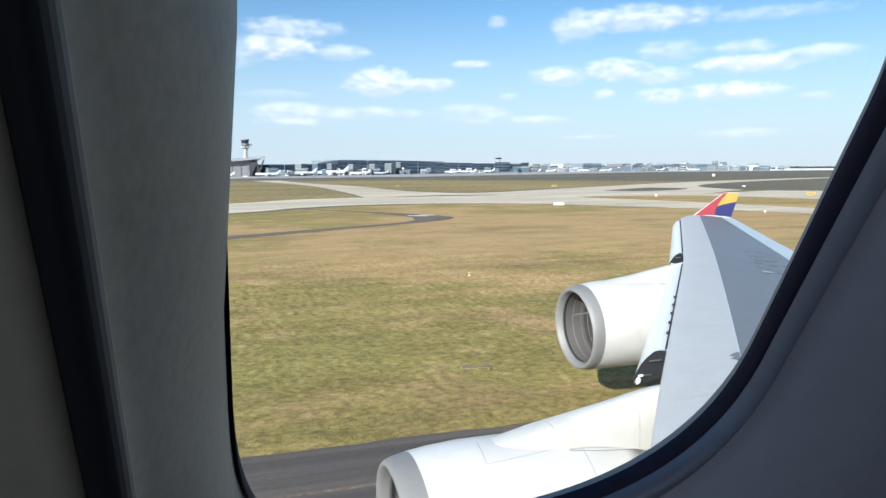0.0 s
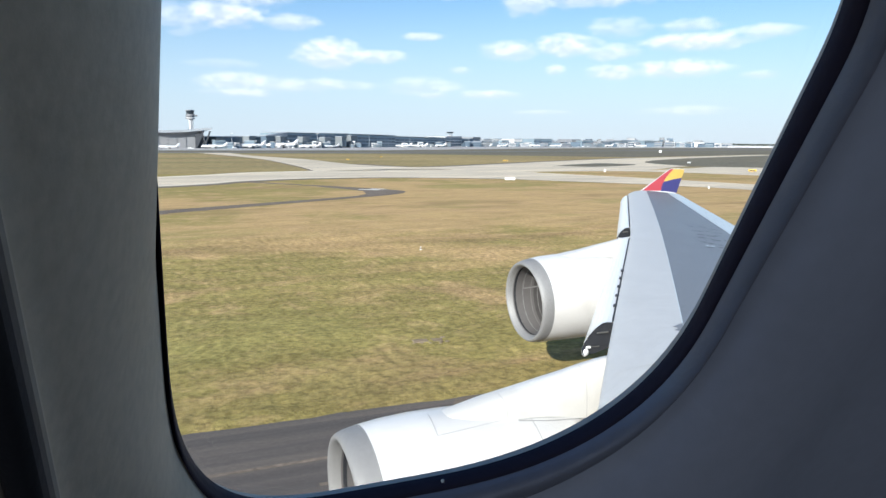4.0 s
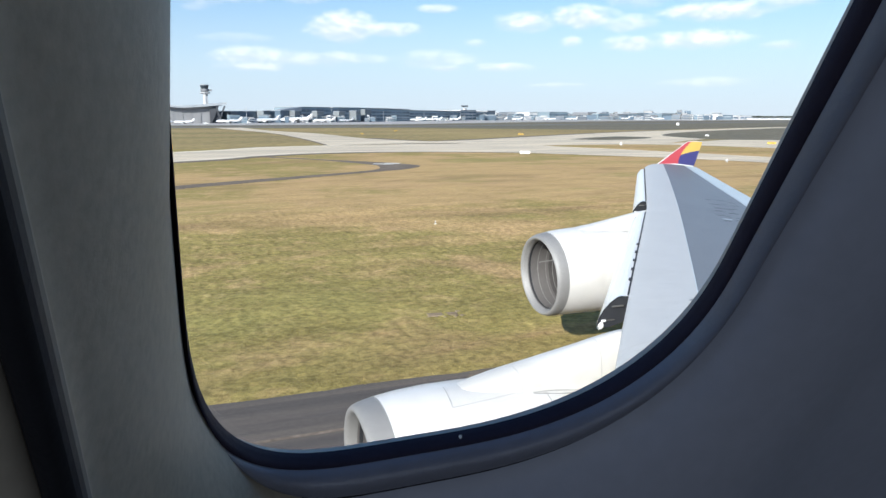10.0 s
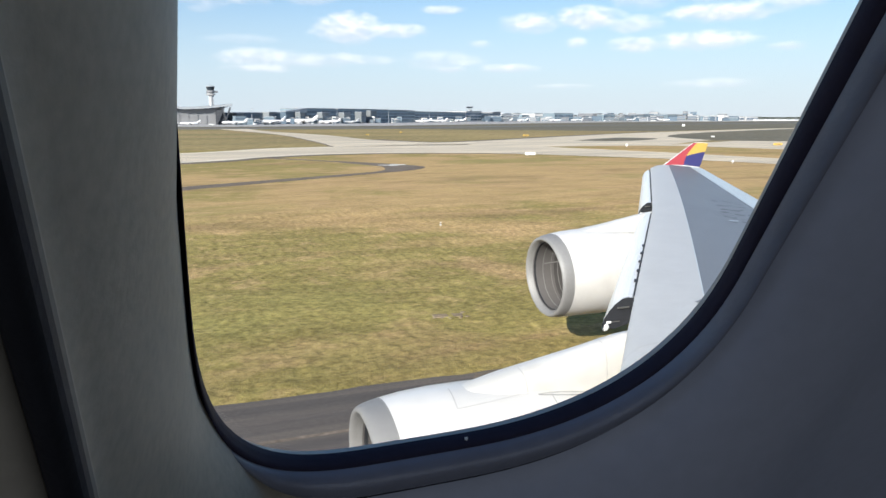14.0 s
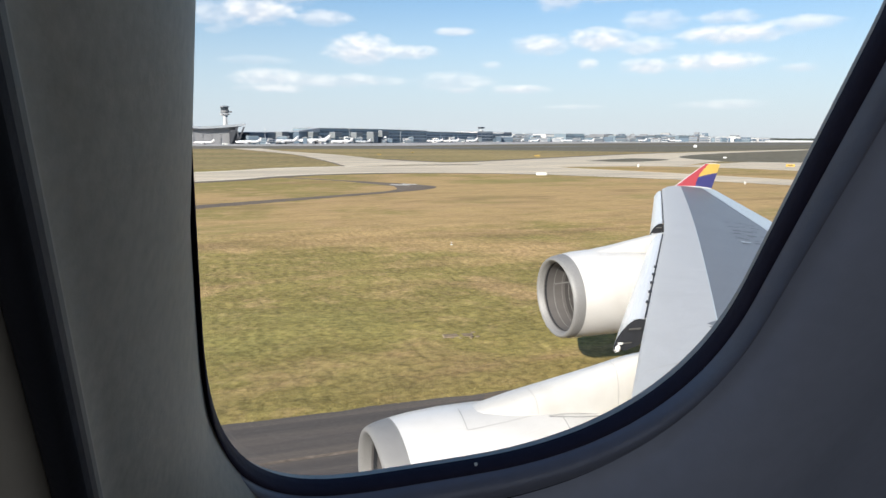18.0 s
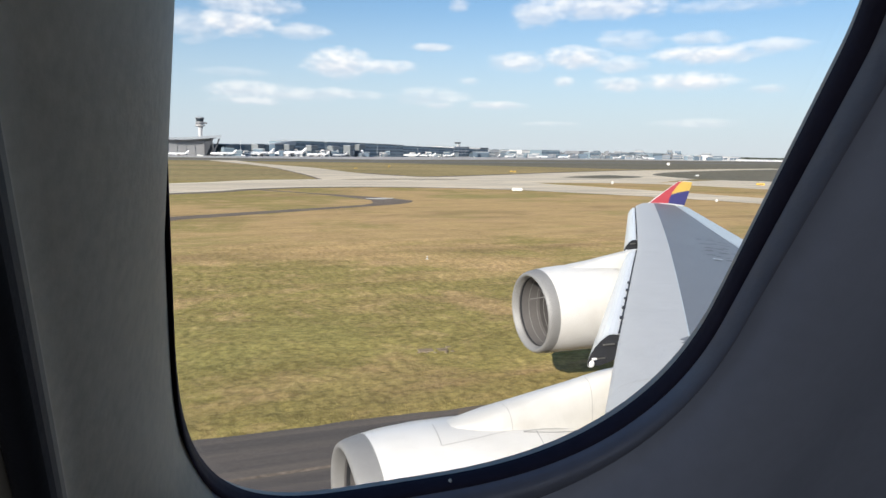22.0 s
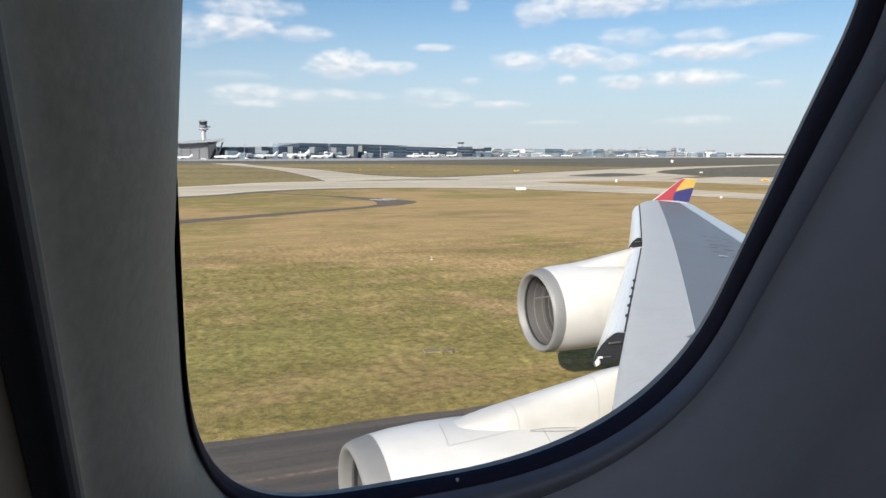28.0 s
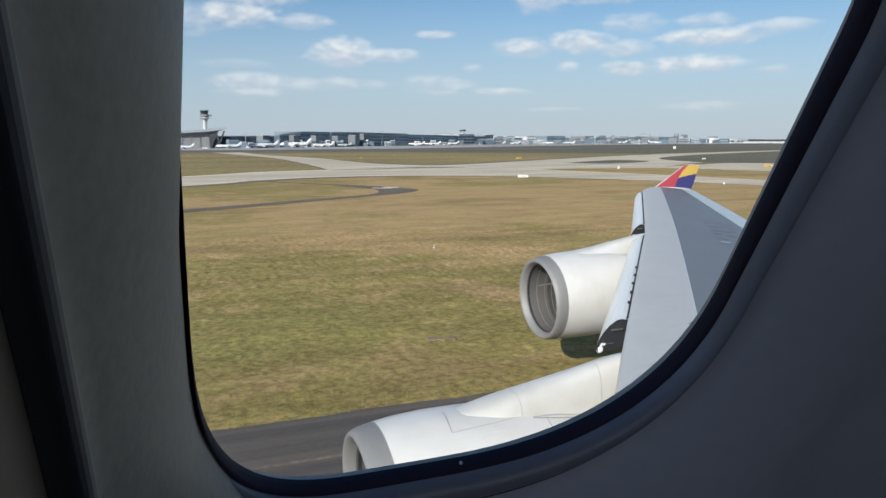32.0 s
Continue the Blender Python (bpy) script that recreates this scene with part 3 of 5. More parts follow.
sheet("far_verge", [(0, 466), (136, 445), (250, 330), (420, 405), (560, 420), (900, 520), (1227, 1146), (684, 970), (191, 622), (-200, 560), (-200, 466)],
      0.02, DARK_GRASS, "dark distant verge of the far runway", "grass")
sheet("far_runway", [(-300, 470), (136, 474), (401, 590), (760, 730), (1300, 900), (1340, 930), (760, 775), (401, 612), (136, 494), (-300, 492)], 0.045, FAR_TARMAC,
      "distant grey tarmac runway strip", "runway")
sheet("apron", [(-300, 560), (60, 590), (191, 625), (420, 800), (684, 975), (1227, 1150), (1700, 1500), (900, 1700), (300, 1300), (-300, 900)], 0.06, APRON,
      "pale concrete apron before the terminals", "apron")
# paler slabs along the taxiway's two edges
sheet("taxiway_edge", near_edge + [(p[0] - 1.0, p[1] + 2.6) for p in near_edge[::-1]], 0.034, PALE_CONCRETE, "pale concrete edge slabs of the taxiway", "taxiway")
sheet("taxiway_edge", far_edge[16:] + [(p[0] + 0.6, p[1] - 3.5) for p in far_edge[16:][::-1]], 0.034, PALE_CONCRETE, "pale concrete edge slabs of the taxiway", "taxiway")
# asphalt shoulders along the taxiway's edges
for pts, name in ((near_edge, "near"), ([(38, 186), (38, 191), (40, 232), (40, 321), (28, 422)], "branch")):
    lane = smooth_line([p for p in pts], 3) if name == "branch" else pts
    off = [((p[0] + (1.2 if name == "near" else -1.0)), p[1] - (3.4 if name == "near" else 0.0)) for p in lane]
    sheet("taxiway_shoulder", off + lane[::-1], 0.026, ROAD, "narrow dark asphalt shoulder of the taxiway", "shoulder")
sheet("taxiway_shoulder", smooth_line([(61, 239), (69, 212), (82, 207), (154, 258), (240, 313)]) + smooth_line([(236, 318), (150, 262), (82, 212), (72, 215), (66, 239)]), 0.026, ROAD,
      "narrow dark asphalt shoulder of the taxiway", "shoulder")
# perimeter road with its bend
road_near = smooth_line([(-70, 40), (-0.8, 79.5), (12.2, 87.2), (25.9, 95.3), (32.3, 99.5), (35.8, 105.0), (34.6, 110), (33.4, 112.6), (27.7, 121.0), (23.7, 126.5), (16, 138)])
road_far = smooth_line([(14, 137), (23.2, 124.4), (26.0, 117.9), (28.9, 110), (29.3, 106.1), (26.2, 98.4), (12.9, 90.8), (-0.8, 83.3), (-70, 44.4)])
service_road = sheet("service_road", road_near + road_far, 0.035, ROAD, "narrow dark asphalt service road bending across the grass", "road")
for k, (x, y, w) in enumerate([(31.3, 110.2, 3.4), (33.2, 111.4, 2.6)]):
    bar = part("stop_line", box_bm((w, 1.1, 0.012), (x, y, 0.047), 0.0, -35), LINE_WHITE, service_road, "worn white stop marking on the road")
# a lighter, browner repair along the runway's edge
sheet("runway_repair", [(7.0, 17.0), (30, 16.8), (30, 18.8), (8.0, 18.75)], 0.033, PATCHED, "lighter brown asphalt repair at the runway edge", "runway")
# dark joints and tyre streaks on the runway
rng = random.Random(4)
for k in range(14):
    x, y, w = rng.uniform(-6, 40), rng.uniform(12, 18.8), rng.uniform(6, 26)
    v = [(x, y, 0.036), (x + w, y + rng.uniform(-0.3, 0.3), 0.036), (x + w, y + 0.18, 0.036), (x, y + rng.uniform(0.1, 0.3), 0.036)]
    tagged(piece("tyre_streak", v, [(0, 1, 2, 3)], CAVITY if k % 3 == 0 else ROAD), "faint rubber streak on the runway asphalt", "marking", "streaks on the runway", "structure")


# ---------------------------------------------------------------- the window
TILT = radians(27)
OUT, UP = Vector((0, math.cos(TILT), math.sin(TILT))), Vector((0, -math.sin(TILT), math.cos(TILT)))
PANE_AT = 0.30


def at_window(u, v, w):
    """u aft along the wall, v up the leaning wall, w outwards; the pane lies at w = 0."""
    return EYE + OUT * (PANE_AT + w) + Vector((1, 0, 0)) * u + UP * v


U0, U1, V0, V1 = -0.0019, 0.3660, -0.4205, 0.045
# corner, its two radii and how square it is
CORNERS = [((U1, V0), 0.19, 0.16, 2.4, -90), ((U1, V1), 0.13, 0.13, 2.2, 0), ((U0, V1), 0.14, 0.19, 3.4, 90), ((U0, V0), 0.14, 0.19, 3.6, 180)]
BEAD_WIDE = 0.0142


def base_outline(n=26):
    """The opening's rounded outline with its outward normals."""
    pts = []
    for (cu, cv), ru, rv, p, a0 in CORNERS:
        mu, mv = cu + (-ru if cu == U1 else ru), cv + (rv if cv == V0 else -rv)
        for k in range(n):
            a = radians(a0 + 90 * (k + 0.02) / (n - 0.96))
            c, q = math.cos(a), math.sin(a)
            pts.append((mu + ru * math.copysign(abs(c) ** (2 / p), c), mv + rv * math.copysign(abs(q) ** (2 / p), q)))
    out = []
    for k, (u, v) in enumerate(pts):
        a, b = pts[k - 1], pts[(k + 1) % len(pts)]
        t = Vector((b[0] - a[0], b[1] - a[1])).normalized()
        out.append((u, v, t.y, -t.x))
    return out


BASE = base_outline()


def outline(off, swell=0.0, side=None, aft=0.0):
    """The outline widened by off; swell: a part that is broad below and narrow behind; side: how much of it stays on the forward side; aft: more width high on the aft side."""
    pts = []
    for u, v, nx, ny in BASE:
        k = (0.45 if nx > 0 else 0.1) * nx * nx + (1.6 if ny < 0 else 0.9) * ny * ny
        keep = 1.0 if side is None else 1 - (1 - side) * max(0.0, -nx) ** 1.3
        high = min(max((v + 0.19) / 0.11, 0.0), 1.0) * max(nx, 0.0)
        e = (off + swell * (k - 1)) * keep + (aft + 0.4 * swell) * high
        pts.append((u + nx * e, v + ny * e))
    return pts


def ring(off, w, side=None, swell=0.0, aft=0.0):
    return [at_window(u, v, w) for u, v in outline(off, swell, side, aft)]


window = new("window_1")
window.location = at_window(0.18, -0.42, 0)
tagged(window, "aircraft cabin window with rounded corners and black gasket", "window", kind="structure")
bpy.context.view_layer.update()


def in_window(name, verts, faces, mat, label="", smooth=True):
    ob = piece(name, [Vector(v) - window.location for v in verts], faces, mat, window, label, smooth)
    return ob


v_, f_ = loft([ring(0.026, 0.0172, 0.8), ring(0.026, 0.0065, 0.8), ring(0.0125, 0.0065, 0.3), ring(0.0125, 0.0075, 0.3), ring(0.0148, 0.0165, 0.5), ring(0.026, 0.0172, 0.8)])
in_window("window_frame", v_, f_, PANE_RIM, "thin pale metal rim of the outer pane")
v_, f_ = loft([ring(0.02, 0.006, 0.5), ring(0.0042, 0.0055, 0.1), ring(0.0040, 0.0, 0.1), ring(0.0036, -0.004, 0.1), ring(0.0042, -0.0085, 0.12, 0, 0.004), ring(0.0190, -0.0085, 0.16, BEAD_WIDE, 0.004)])
in_window("gasket", v_, f_, GASKET, "matt black rubber gasket")
bead_rings = []
for k in range(13):
    a = math.pi * k / 12
    f = 0.5 - 0.5 * math.cos(a)
    # it thins out to nothing on the forward side
    bead_rings.append([at_window(u + 0.003 * b[2] * max(0.0, -b[2]) ** 2, v + 0.003 * b[3] * max(0.0, -b[2]) ** 2, -0.0085 - (0.0055 * k / 12 + 0.0115 * math.sin(a)) * (1 - 0.95 * max(0.0, -b[2]) ** 1.3))
                       for (u, v), b in zip(outline(0.0046 + BEAD_WIDE * f, BEAD_WIDE * f, 0.05, 0.004), BASE)])
v_, f_ = loft(bead_rings)
in_window("bead", v_, f_, BEAD, "soft grey rubber bead round the gasket")
pane_ring = outline(0.024)
in_window("pane", [at_window(u, v, 0.0145) for u, v in pane_ring], [tuple(range(len(pane_ring)))], GLASS, "clear scratched acrylic pane", False)
window.children[-1].visible_shadow = False
# small pale mark stuck to the gasket
v_, f_ = loft([[at_window(0.1865 + r * math.cos(a) * 0.9, -0.4195 + r * math.sin(a), w) for a in np.linspace(0, 2 * math.pi, 10, False)] for r, w in
               ((0.0014, -0.003), (0.0013, -0.0045), (0.0007, -0.005))], caps=(False, True))
in_window("adhesive_fleck", v_, f_, SIGN_WHITE, "tiny pale fleck on the gasket")

# sidewall panel flaring from the bead into the cabin
panel_rings = []
for o, w in ((0.0188, -0.008), (0.0205, -0.0125), (0.0217, -0.0180), (0.0250, -0.0230), (0.031, -0.028), (0.04, -0.034), (0.055, -0.042), (0.075, -0.050), (0.10, -0.058), (0.14, -0.067), (0.19, -0.073), (0.25, -0.077), (0.34, -0.08), (0.50, -0.08), (0.85, -0.08)):
    # past the middle between two windows the panel falls away again towards the next one
    # and on the forward side it tucks in behind the reveal
    panel_rings.append([at_window(u + 0.007 * b[2] * max(0.0, -b[2]) ** 2, v + 0.007 * b[3] * max(0.0, -b[2]) ** 2, min(w + 1.3 * max(0.0, u - 0.36) ** 2, max(w, -0.012)))
                        for (u, v), b in zip(outline(o, BEAD_WIDE, 0.16 if o < 0.029 else None, 0.004), BASE)])
# the panel's innermost rings are coloured dark as shade beside the bead
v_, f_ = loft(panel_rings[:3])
tagged(piece("trim_window_groove", v_, f_, GROOVE, smooth=True), "groove between the bead and the panel with painted shade", "trim", kind="structure")
v_, f_ = loft(panel_rings[2:])
tagged(piece("wall_window_panel", v_, f_, PANEL, smooth=True), "smooth blue-grey plastic cabin sidewall panel round the window", "wall panel", kind="structure")

# forward reveal: a wall towards the viewer that rolls away into a dark slot
rows_, black_rows_, mids_ = [], [], [[], [], []]
bead_edge = sorted((v, u) for (u, v), b in zip(outline(0.0188, BEAD_WIDE, 0.12), BASE) if b[2] < 0 and u < 0.075)
for v in np.linspace(0.30, -0.62, 93):
    edge_u = -0.0355
    # its foot follows the bead round the lower corner, and laps over the opening higher up
    foot = float(np.interp(v, [p[0] for p in bead_edge], [p[1] for p in bead_edge])) + float(np.interp(v, [-0.39, -0.33], [0.0006, -0.0024]))
    foot = min(foot, U0 + 0.13)
    if v > -0.19:
        foot = U0 - 0.003 + 0.006 * min((v + 0.19) / 0.09, 1.6)
    turn_ = 2.0 - 1.2 * min(1.0, max(0.0, (foot - U0) / 0.05))
    prof = [(foot, -0.006), (foot - 0.0004, -0.014)]
    for q in np.linspace(0.08, 1, 14):
        prof.append((foot - 0.0004 + (edge_u - foot + 0.0004) * q ** turn_, -0.014 - 0.122 * q))
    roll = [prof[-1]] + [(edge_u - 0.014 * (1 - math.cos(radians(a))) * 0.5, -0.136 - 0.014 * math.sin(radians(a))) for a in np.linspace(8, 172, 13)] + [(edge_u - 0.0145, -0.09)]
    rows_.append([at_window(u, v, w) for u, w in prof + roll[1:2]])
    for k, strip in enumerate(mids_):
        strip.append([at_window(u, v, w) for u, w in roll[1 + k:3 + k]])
    black_rows_.append([at_window(u, v, w) for u, w in roll[4:]])
# three strips, each darker, paint the soft fade into shade round the roll
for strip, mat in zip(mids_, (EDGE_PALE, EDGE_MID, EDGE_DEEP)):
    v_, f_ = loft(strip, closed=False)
    tagged(piece("trim_window_edge", v_, f_, mat, smooth=True), "rolled edge of the window reveal with painted shade", "trim", kind="structure")
# the rest of the roll is coloured black for its unlit side
v_, f_ = loft(black_rows_, closed=False)
tagged(piece("trim_window_edge", v_, f_, EDGE_BLACK, smooth=True), "far side of the reveal's rolled edge, painted black as shade", "trim", kind="structure")
v_, f_ = loft(rows_, closed=False)
tagged(piece("wall_window_reveal", v_, f_, REVEAL, smooth=True), "smooth grey plastic reveal on the forward side of the window", "wall panel", kind="structure")
rows_ = []
for v in np.linspace(0.30, -0.62, 24):
    edge_u = -0.0490
    prof = [(edge_u + 0.004, -0.10)] + [(edge_u - 0.008 + 0.008 * math.cos(radians(a)), -0.14 - 0.008 * math.sin(radians(a))) for a in np.linspace(0, 90, 6)]
    prof += [(edge_u - 0.05, -0.15), (edge_u - 0.4, -0.155)]
    rows_.append([at_window(u, v, w) for u, w in prof])
v_, f_ = loft(rows_, closed=False)
tagged(piece("wall_forward_panel", v_, f_, LINING, smooth=True), "grey-brown cabin lining beyond a dark slot", "wall panel", kind="structure")

# the rest of the small cabin, closed round the camera
def slab(name, corners, thick, mat, label, category):
    a, b, c = (Vector(p) for p in corners[:3])
    n = (b - a).cross(c - b).normalized() * thick
    v = [Vector(p) for p in corners] + [Vector(p) + n for p in corners]
    f = [(0, 1, 2, 3), (7, 6, 5, 4)] + [(k, k + 4, (k + 1) % 4 + 4, (k + 1) % 4) for k in range(4)]
    return tagged(piece(name, v, f, mat), label, category, kind="structure")


XA, XB, YL, ZF, ZC = -4.8, 1.6, -3.0, 6.62, 8.75
lo, hi = at_window(0, -1.05, -0.08), at_window(0, 0.72, -0.08)
slab("floor", [(XA, lo.y + 0.2, ZF), (XB, lo.y + 0.2, ZF), (XB, YL, ZF), (XA, YL, ZF)], -0.06, CABIN, "plain grey cabin floor", "floor")
slab("ceiling", [(XA, hi.y + 0.1, ZC - 0.35), (XB, hi.y + 0.1, ZC - 0.35), (XB, -1.0, ZC), (XA, -1.0, ZC)], 0.05, CABIN, "plain pale cabin ceiling by the sidewall", "ceiling")
slab("ceiling_aisle", [(XA, -1.0, ZC), (XB, -1.0, ZC), (XB, YL, ZC), (XA, YL, ZC)], 0.05, CABIN, "plain pale cabin ceiling over the aisle", "ceiling")
slab("wall_far_side", [(XA, YL, ZF), (XB, YL, ZF), (XB, YL, ZC), (XA, YL, ZC)], 0.05, CABIN, "plain cabin wall on the far side", "wall")
for k, x in enumerate((-4.0, -2.4, -0.7, 1.0)):
    # added fill lamps at unseen windows across the aisle, to brighten the panel
    fill_lamp = new("far_side_daylight", bpy.data.lights.new("far_side_daylight", "AREA"))
    fill_lamp.data.shape, fill_lamp.data.size, fill_lamp.data.size_y, fill_lamp.data.energy, fill_lamp.data.color = "RECTANGLE", 0.30, 0.42, 3.6, (0.78, 0.86, 1.0)
    fill_lamp.matrix_world = look((x, YL + 0.012, 7.72), (x, 0, 7.72))
    far_window = tagged(part("window_%d" % (k + 2), box_bm((0.36, 0.008, 0.48), (x, YL + 0.004, 7.72), 0.0), SIGN_WHITE), "unseen cabin window added across the aisle for a fill lamp", "window", kind="structure")
slab("wall_front", [(XA, 0.74, ZF - 0.05), (XA, YL, ZF - 0.05), (XA, YL, ZC + 0.05), (XA, -0.22, ZC + 0.05)], -0.05, CABIN, "plain cabin partition", "wall")
slab("wall_rear", [(XB, 0.74, ZF - 0.05), (XB, YL, ZF - 0.05), (XB, YL, ZC + 0.05), (XB, -0.22, ZC + 0.05)], 0.05, CABIN, "plain cabin partition", "wall")


# outer skin of the window wall, cut out round the pane
def skin_outer():
    inner = outline(0.025)
    outer = []
    for u, v in inner:
        cu, cv = 0.18, -0.18
        du, dv = u - cu, v - cv
        s = min((1.42 if du > 0 else 1.53) / max(abs(du), 1e-6), (0.92 if dv > 0 else 0.98) / max(abs(dv), 1e-6))
        outer.append((cu + du * s, cv + dv * s))
    rings = [[at_window(u, v, 0.0) for u, v in outer], [at_window(u, v, 0.006) for u, v in inner], [at_window(u, v, 0.02) for u, v in inner], [at_window(u, v, 0.02) for u, v in outer]]
    v, f = loft(rings)
    return tagged(piece("wall_outer_skin", v, f, PAINT), "white painted aircraft skin round the window", "wall", kind="structure")


skin_outer()

# ---------------------------------------------------------------- the aircraft: wing, engines, winglet
airplane = new("airplane")
tagged(airplane, "white four-engined airliner wing with grey top and tricolour winglet", "airplane")

STATIONS = [  # lateral, leading edge x, z, trailing edge x, z
    (0.4, -0.31, 3.66, 10.9, 3.3), (9.8, 7.07, 4.22, 15.3, 3.62), (18.9, 14.33, 4.82, 20.25, 4.27), (28.8, 21.56, 5.29, 24.85, 5.18), (29.35, 22.3, 5.36, 25.1, 5.22)]


def station(y):
    for (y0, *a), (y1, *b) in zip(STATIONS, STATIONS[1:]):
        if y <= y1 or y1 == STATIONS[-1][0]:
            s = (y - y0) / (y1 - y0)
            return [p + (q - p) * s for p, q in zip(a, b)]


def foil(f, t):
    return 5 * t * (0.2969 * math.sqrt(max(f, 0)) - 0.126 * f - 0.3516 * f * f + 0.2843 * f ** 3 - 0.1036 * f ** 4)


def wing_top(f, y, lift=0.0):
    """A point on the wing's upper surface: f of the chord at the lateral station y."""
    x0, z0, x1, z1 = station(y)
    c = x1 - x0
    return Vector((x0 + c * f, y, z0 + (z1 - z0) * f + foil(f, 0.075) * c + lift))


def wing_under(f, y):
    x0, z0, x1, z1 = station(y)
    c = x1 - x0
    return Vector((x0 + c * f, y, z0 + (z1 - z0) * f - foil(f, 0.085) * c))


YS = list(np.linspace(0.5, 28.8, 40)) + [29.35]


def patch_of(f_lo, f_hi, n, y0, y1, ny, lift=0.0):
    """A grid on the wing's top between two chord fractions, each a number or a function of y."""
    rows = []
    for y in np.linspace(y0, y1, ny):
        a = f_lo(y) if callable(f_lo) else f_lo
        b = f_hi(y) if callable(f_hi) else f_hi
        rows.append([wing_top(a + (b - a) * (k / (n - 1)) ** (2 if a == 0 else 1), y, lift) for k in range(n)])
    return loft(rows, closed=False)


def spar(y):
    """Chord fraction of the line between the two greys."""
    x0, z0, x1, z1 = station(y)
    t = (y - 13) / 3
    return (11.15 + 2.255 * t - 0.012 * t * t - x0) / (x1 - x0)


wing_rows = []
for y in YS:
    fs = [1 - k / 15 for k in range(15)]
    wing_rows.append([wing_under(f * 0.99 + 0.003, y) - Vector((0, 0, 0.015)) for f in fs] + [wing_top(f, y) - Vector((0, 0, 0.012)) for f in fs[::-1]])
v_, f_ = loft(wing_rows, caps=(True, True))
wing = piece("wing", v_, f_, PAINT, airplane, "swept wing with grey upper skin", True)
v_, f_ = patch_of(0.0, spar, 14, 0.5, 29.3, 60)
piece("leading_edge", v_, f_, EDGE_GREY, wing, "light grey leading edge strip", True)
v_, f_ = patch_of(spar, 0.765, 14, 0.5, 29.3, 60, 0.002)
piece("upper_skin", v_, f_, WING_GREY, wing, "darker grey wing box skin", True)
v_, f_ = patch_of(0.768, 1.0, 6, 9.0, 29.2, 40, 0.006)
piece("trailing_edge", v_, f_, TRAIL, wing, "pale blue-grey trailing edge", True)
# thin pale line between the two greys
v_, f_ = patch_of(lambda y: spar(y) - 0.0022, lambda y: spar(y) + 0.0018, 2, 0.5, 29.2, 60, 0.008)
piece("spar_seam", v_, f_, TRAIL, wing, "thin pale sealant line", True)
for y in (8.6,):
    rows = [[wing_top(f, yy, 0.006) for f in np.linspace(0.005, spar(yy) - 0.01, 8)] for yy in (y, y + 0.018)]
    v_, f_ = loft(rows, closed=False)
    piece("skin_seam", v_, f_, PALE_SEAM, wing, "", True)


# worn stencil marks, too small to read
def wing_bar(y, f, dy, df, mat=MARK_GREY):
    rows = [[wing_top(f + df * a, y + dy * b, 0.009) for a in (0, 0.5, 1)] for b in (0, 1)]
    v, fc = loft(rows, closed=False)
    piece("stencil_bar", v, fc, mat, wing, "dark worn stencil marking", False)


for k, (y, f, dy, df) in enumerate([(20.0, 0.46, 0.10, 0.24), (19.3, 0.44, 0.09, 0.28), (18.6, 0.45, 0.12, 0.24), (18.0, 0.45, 0.14, 0.30), (17.3, 0.45, 0.10, 0.16), (16.7, 0.47, 0.12, 0.22),
                                    (15.4, 0.48, 0.10, 0.10), (14.8, 0.44, 0.12, 0.10)]):
    for q in range(3):
        wing_bar(y + 0.12 * math.sin(5 * k + 2 * q), f + df * (0.33 * q + 0.05 * math.sin(k + q)), dy * (0.6 + 0.4 * math.cos(3 * k + q) ** 2), df * (0.16 + 0.14 * math.sin(2 * k + q) ** 2))
wing_bar(16.9, 0.46, 0.10, 0.06, TRAIL)
# grey access patch by the spar
rows = [[wing_top(spar(y) + d, y, 0.009) for d in (a, 0.0)] for y, a in ((9.85, -0.006), (9.95, -0.026), (10.03, -0.014), (10.12, -0.030), (10.25, -0.006))]
v_, f_ = loft(rows, closed=False)
piece("access_patch", v_, f_, WING_GREY, wing, "small dark grey worn patch")


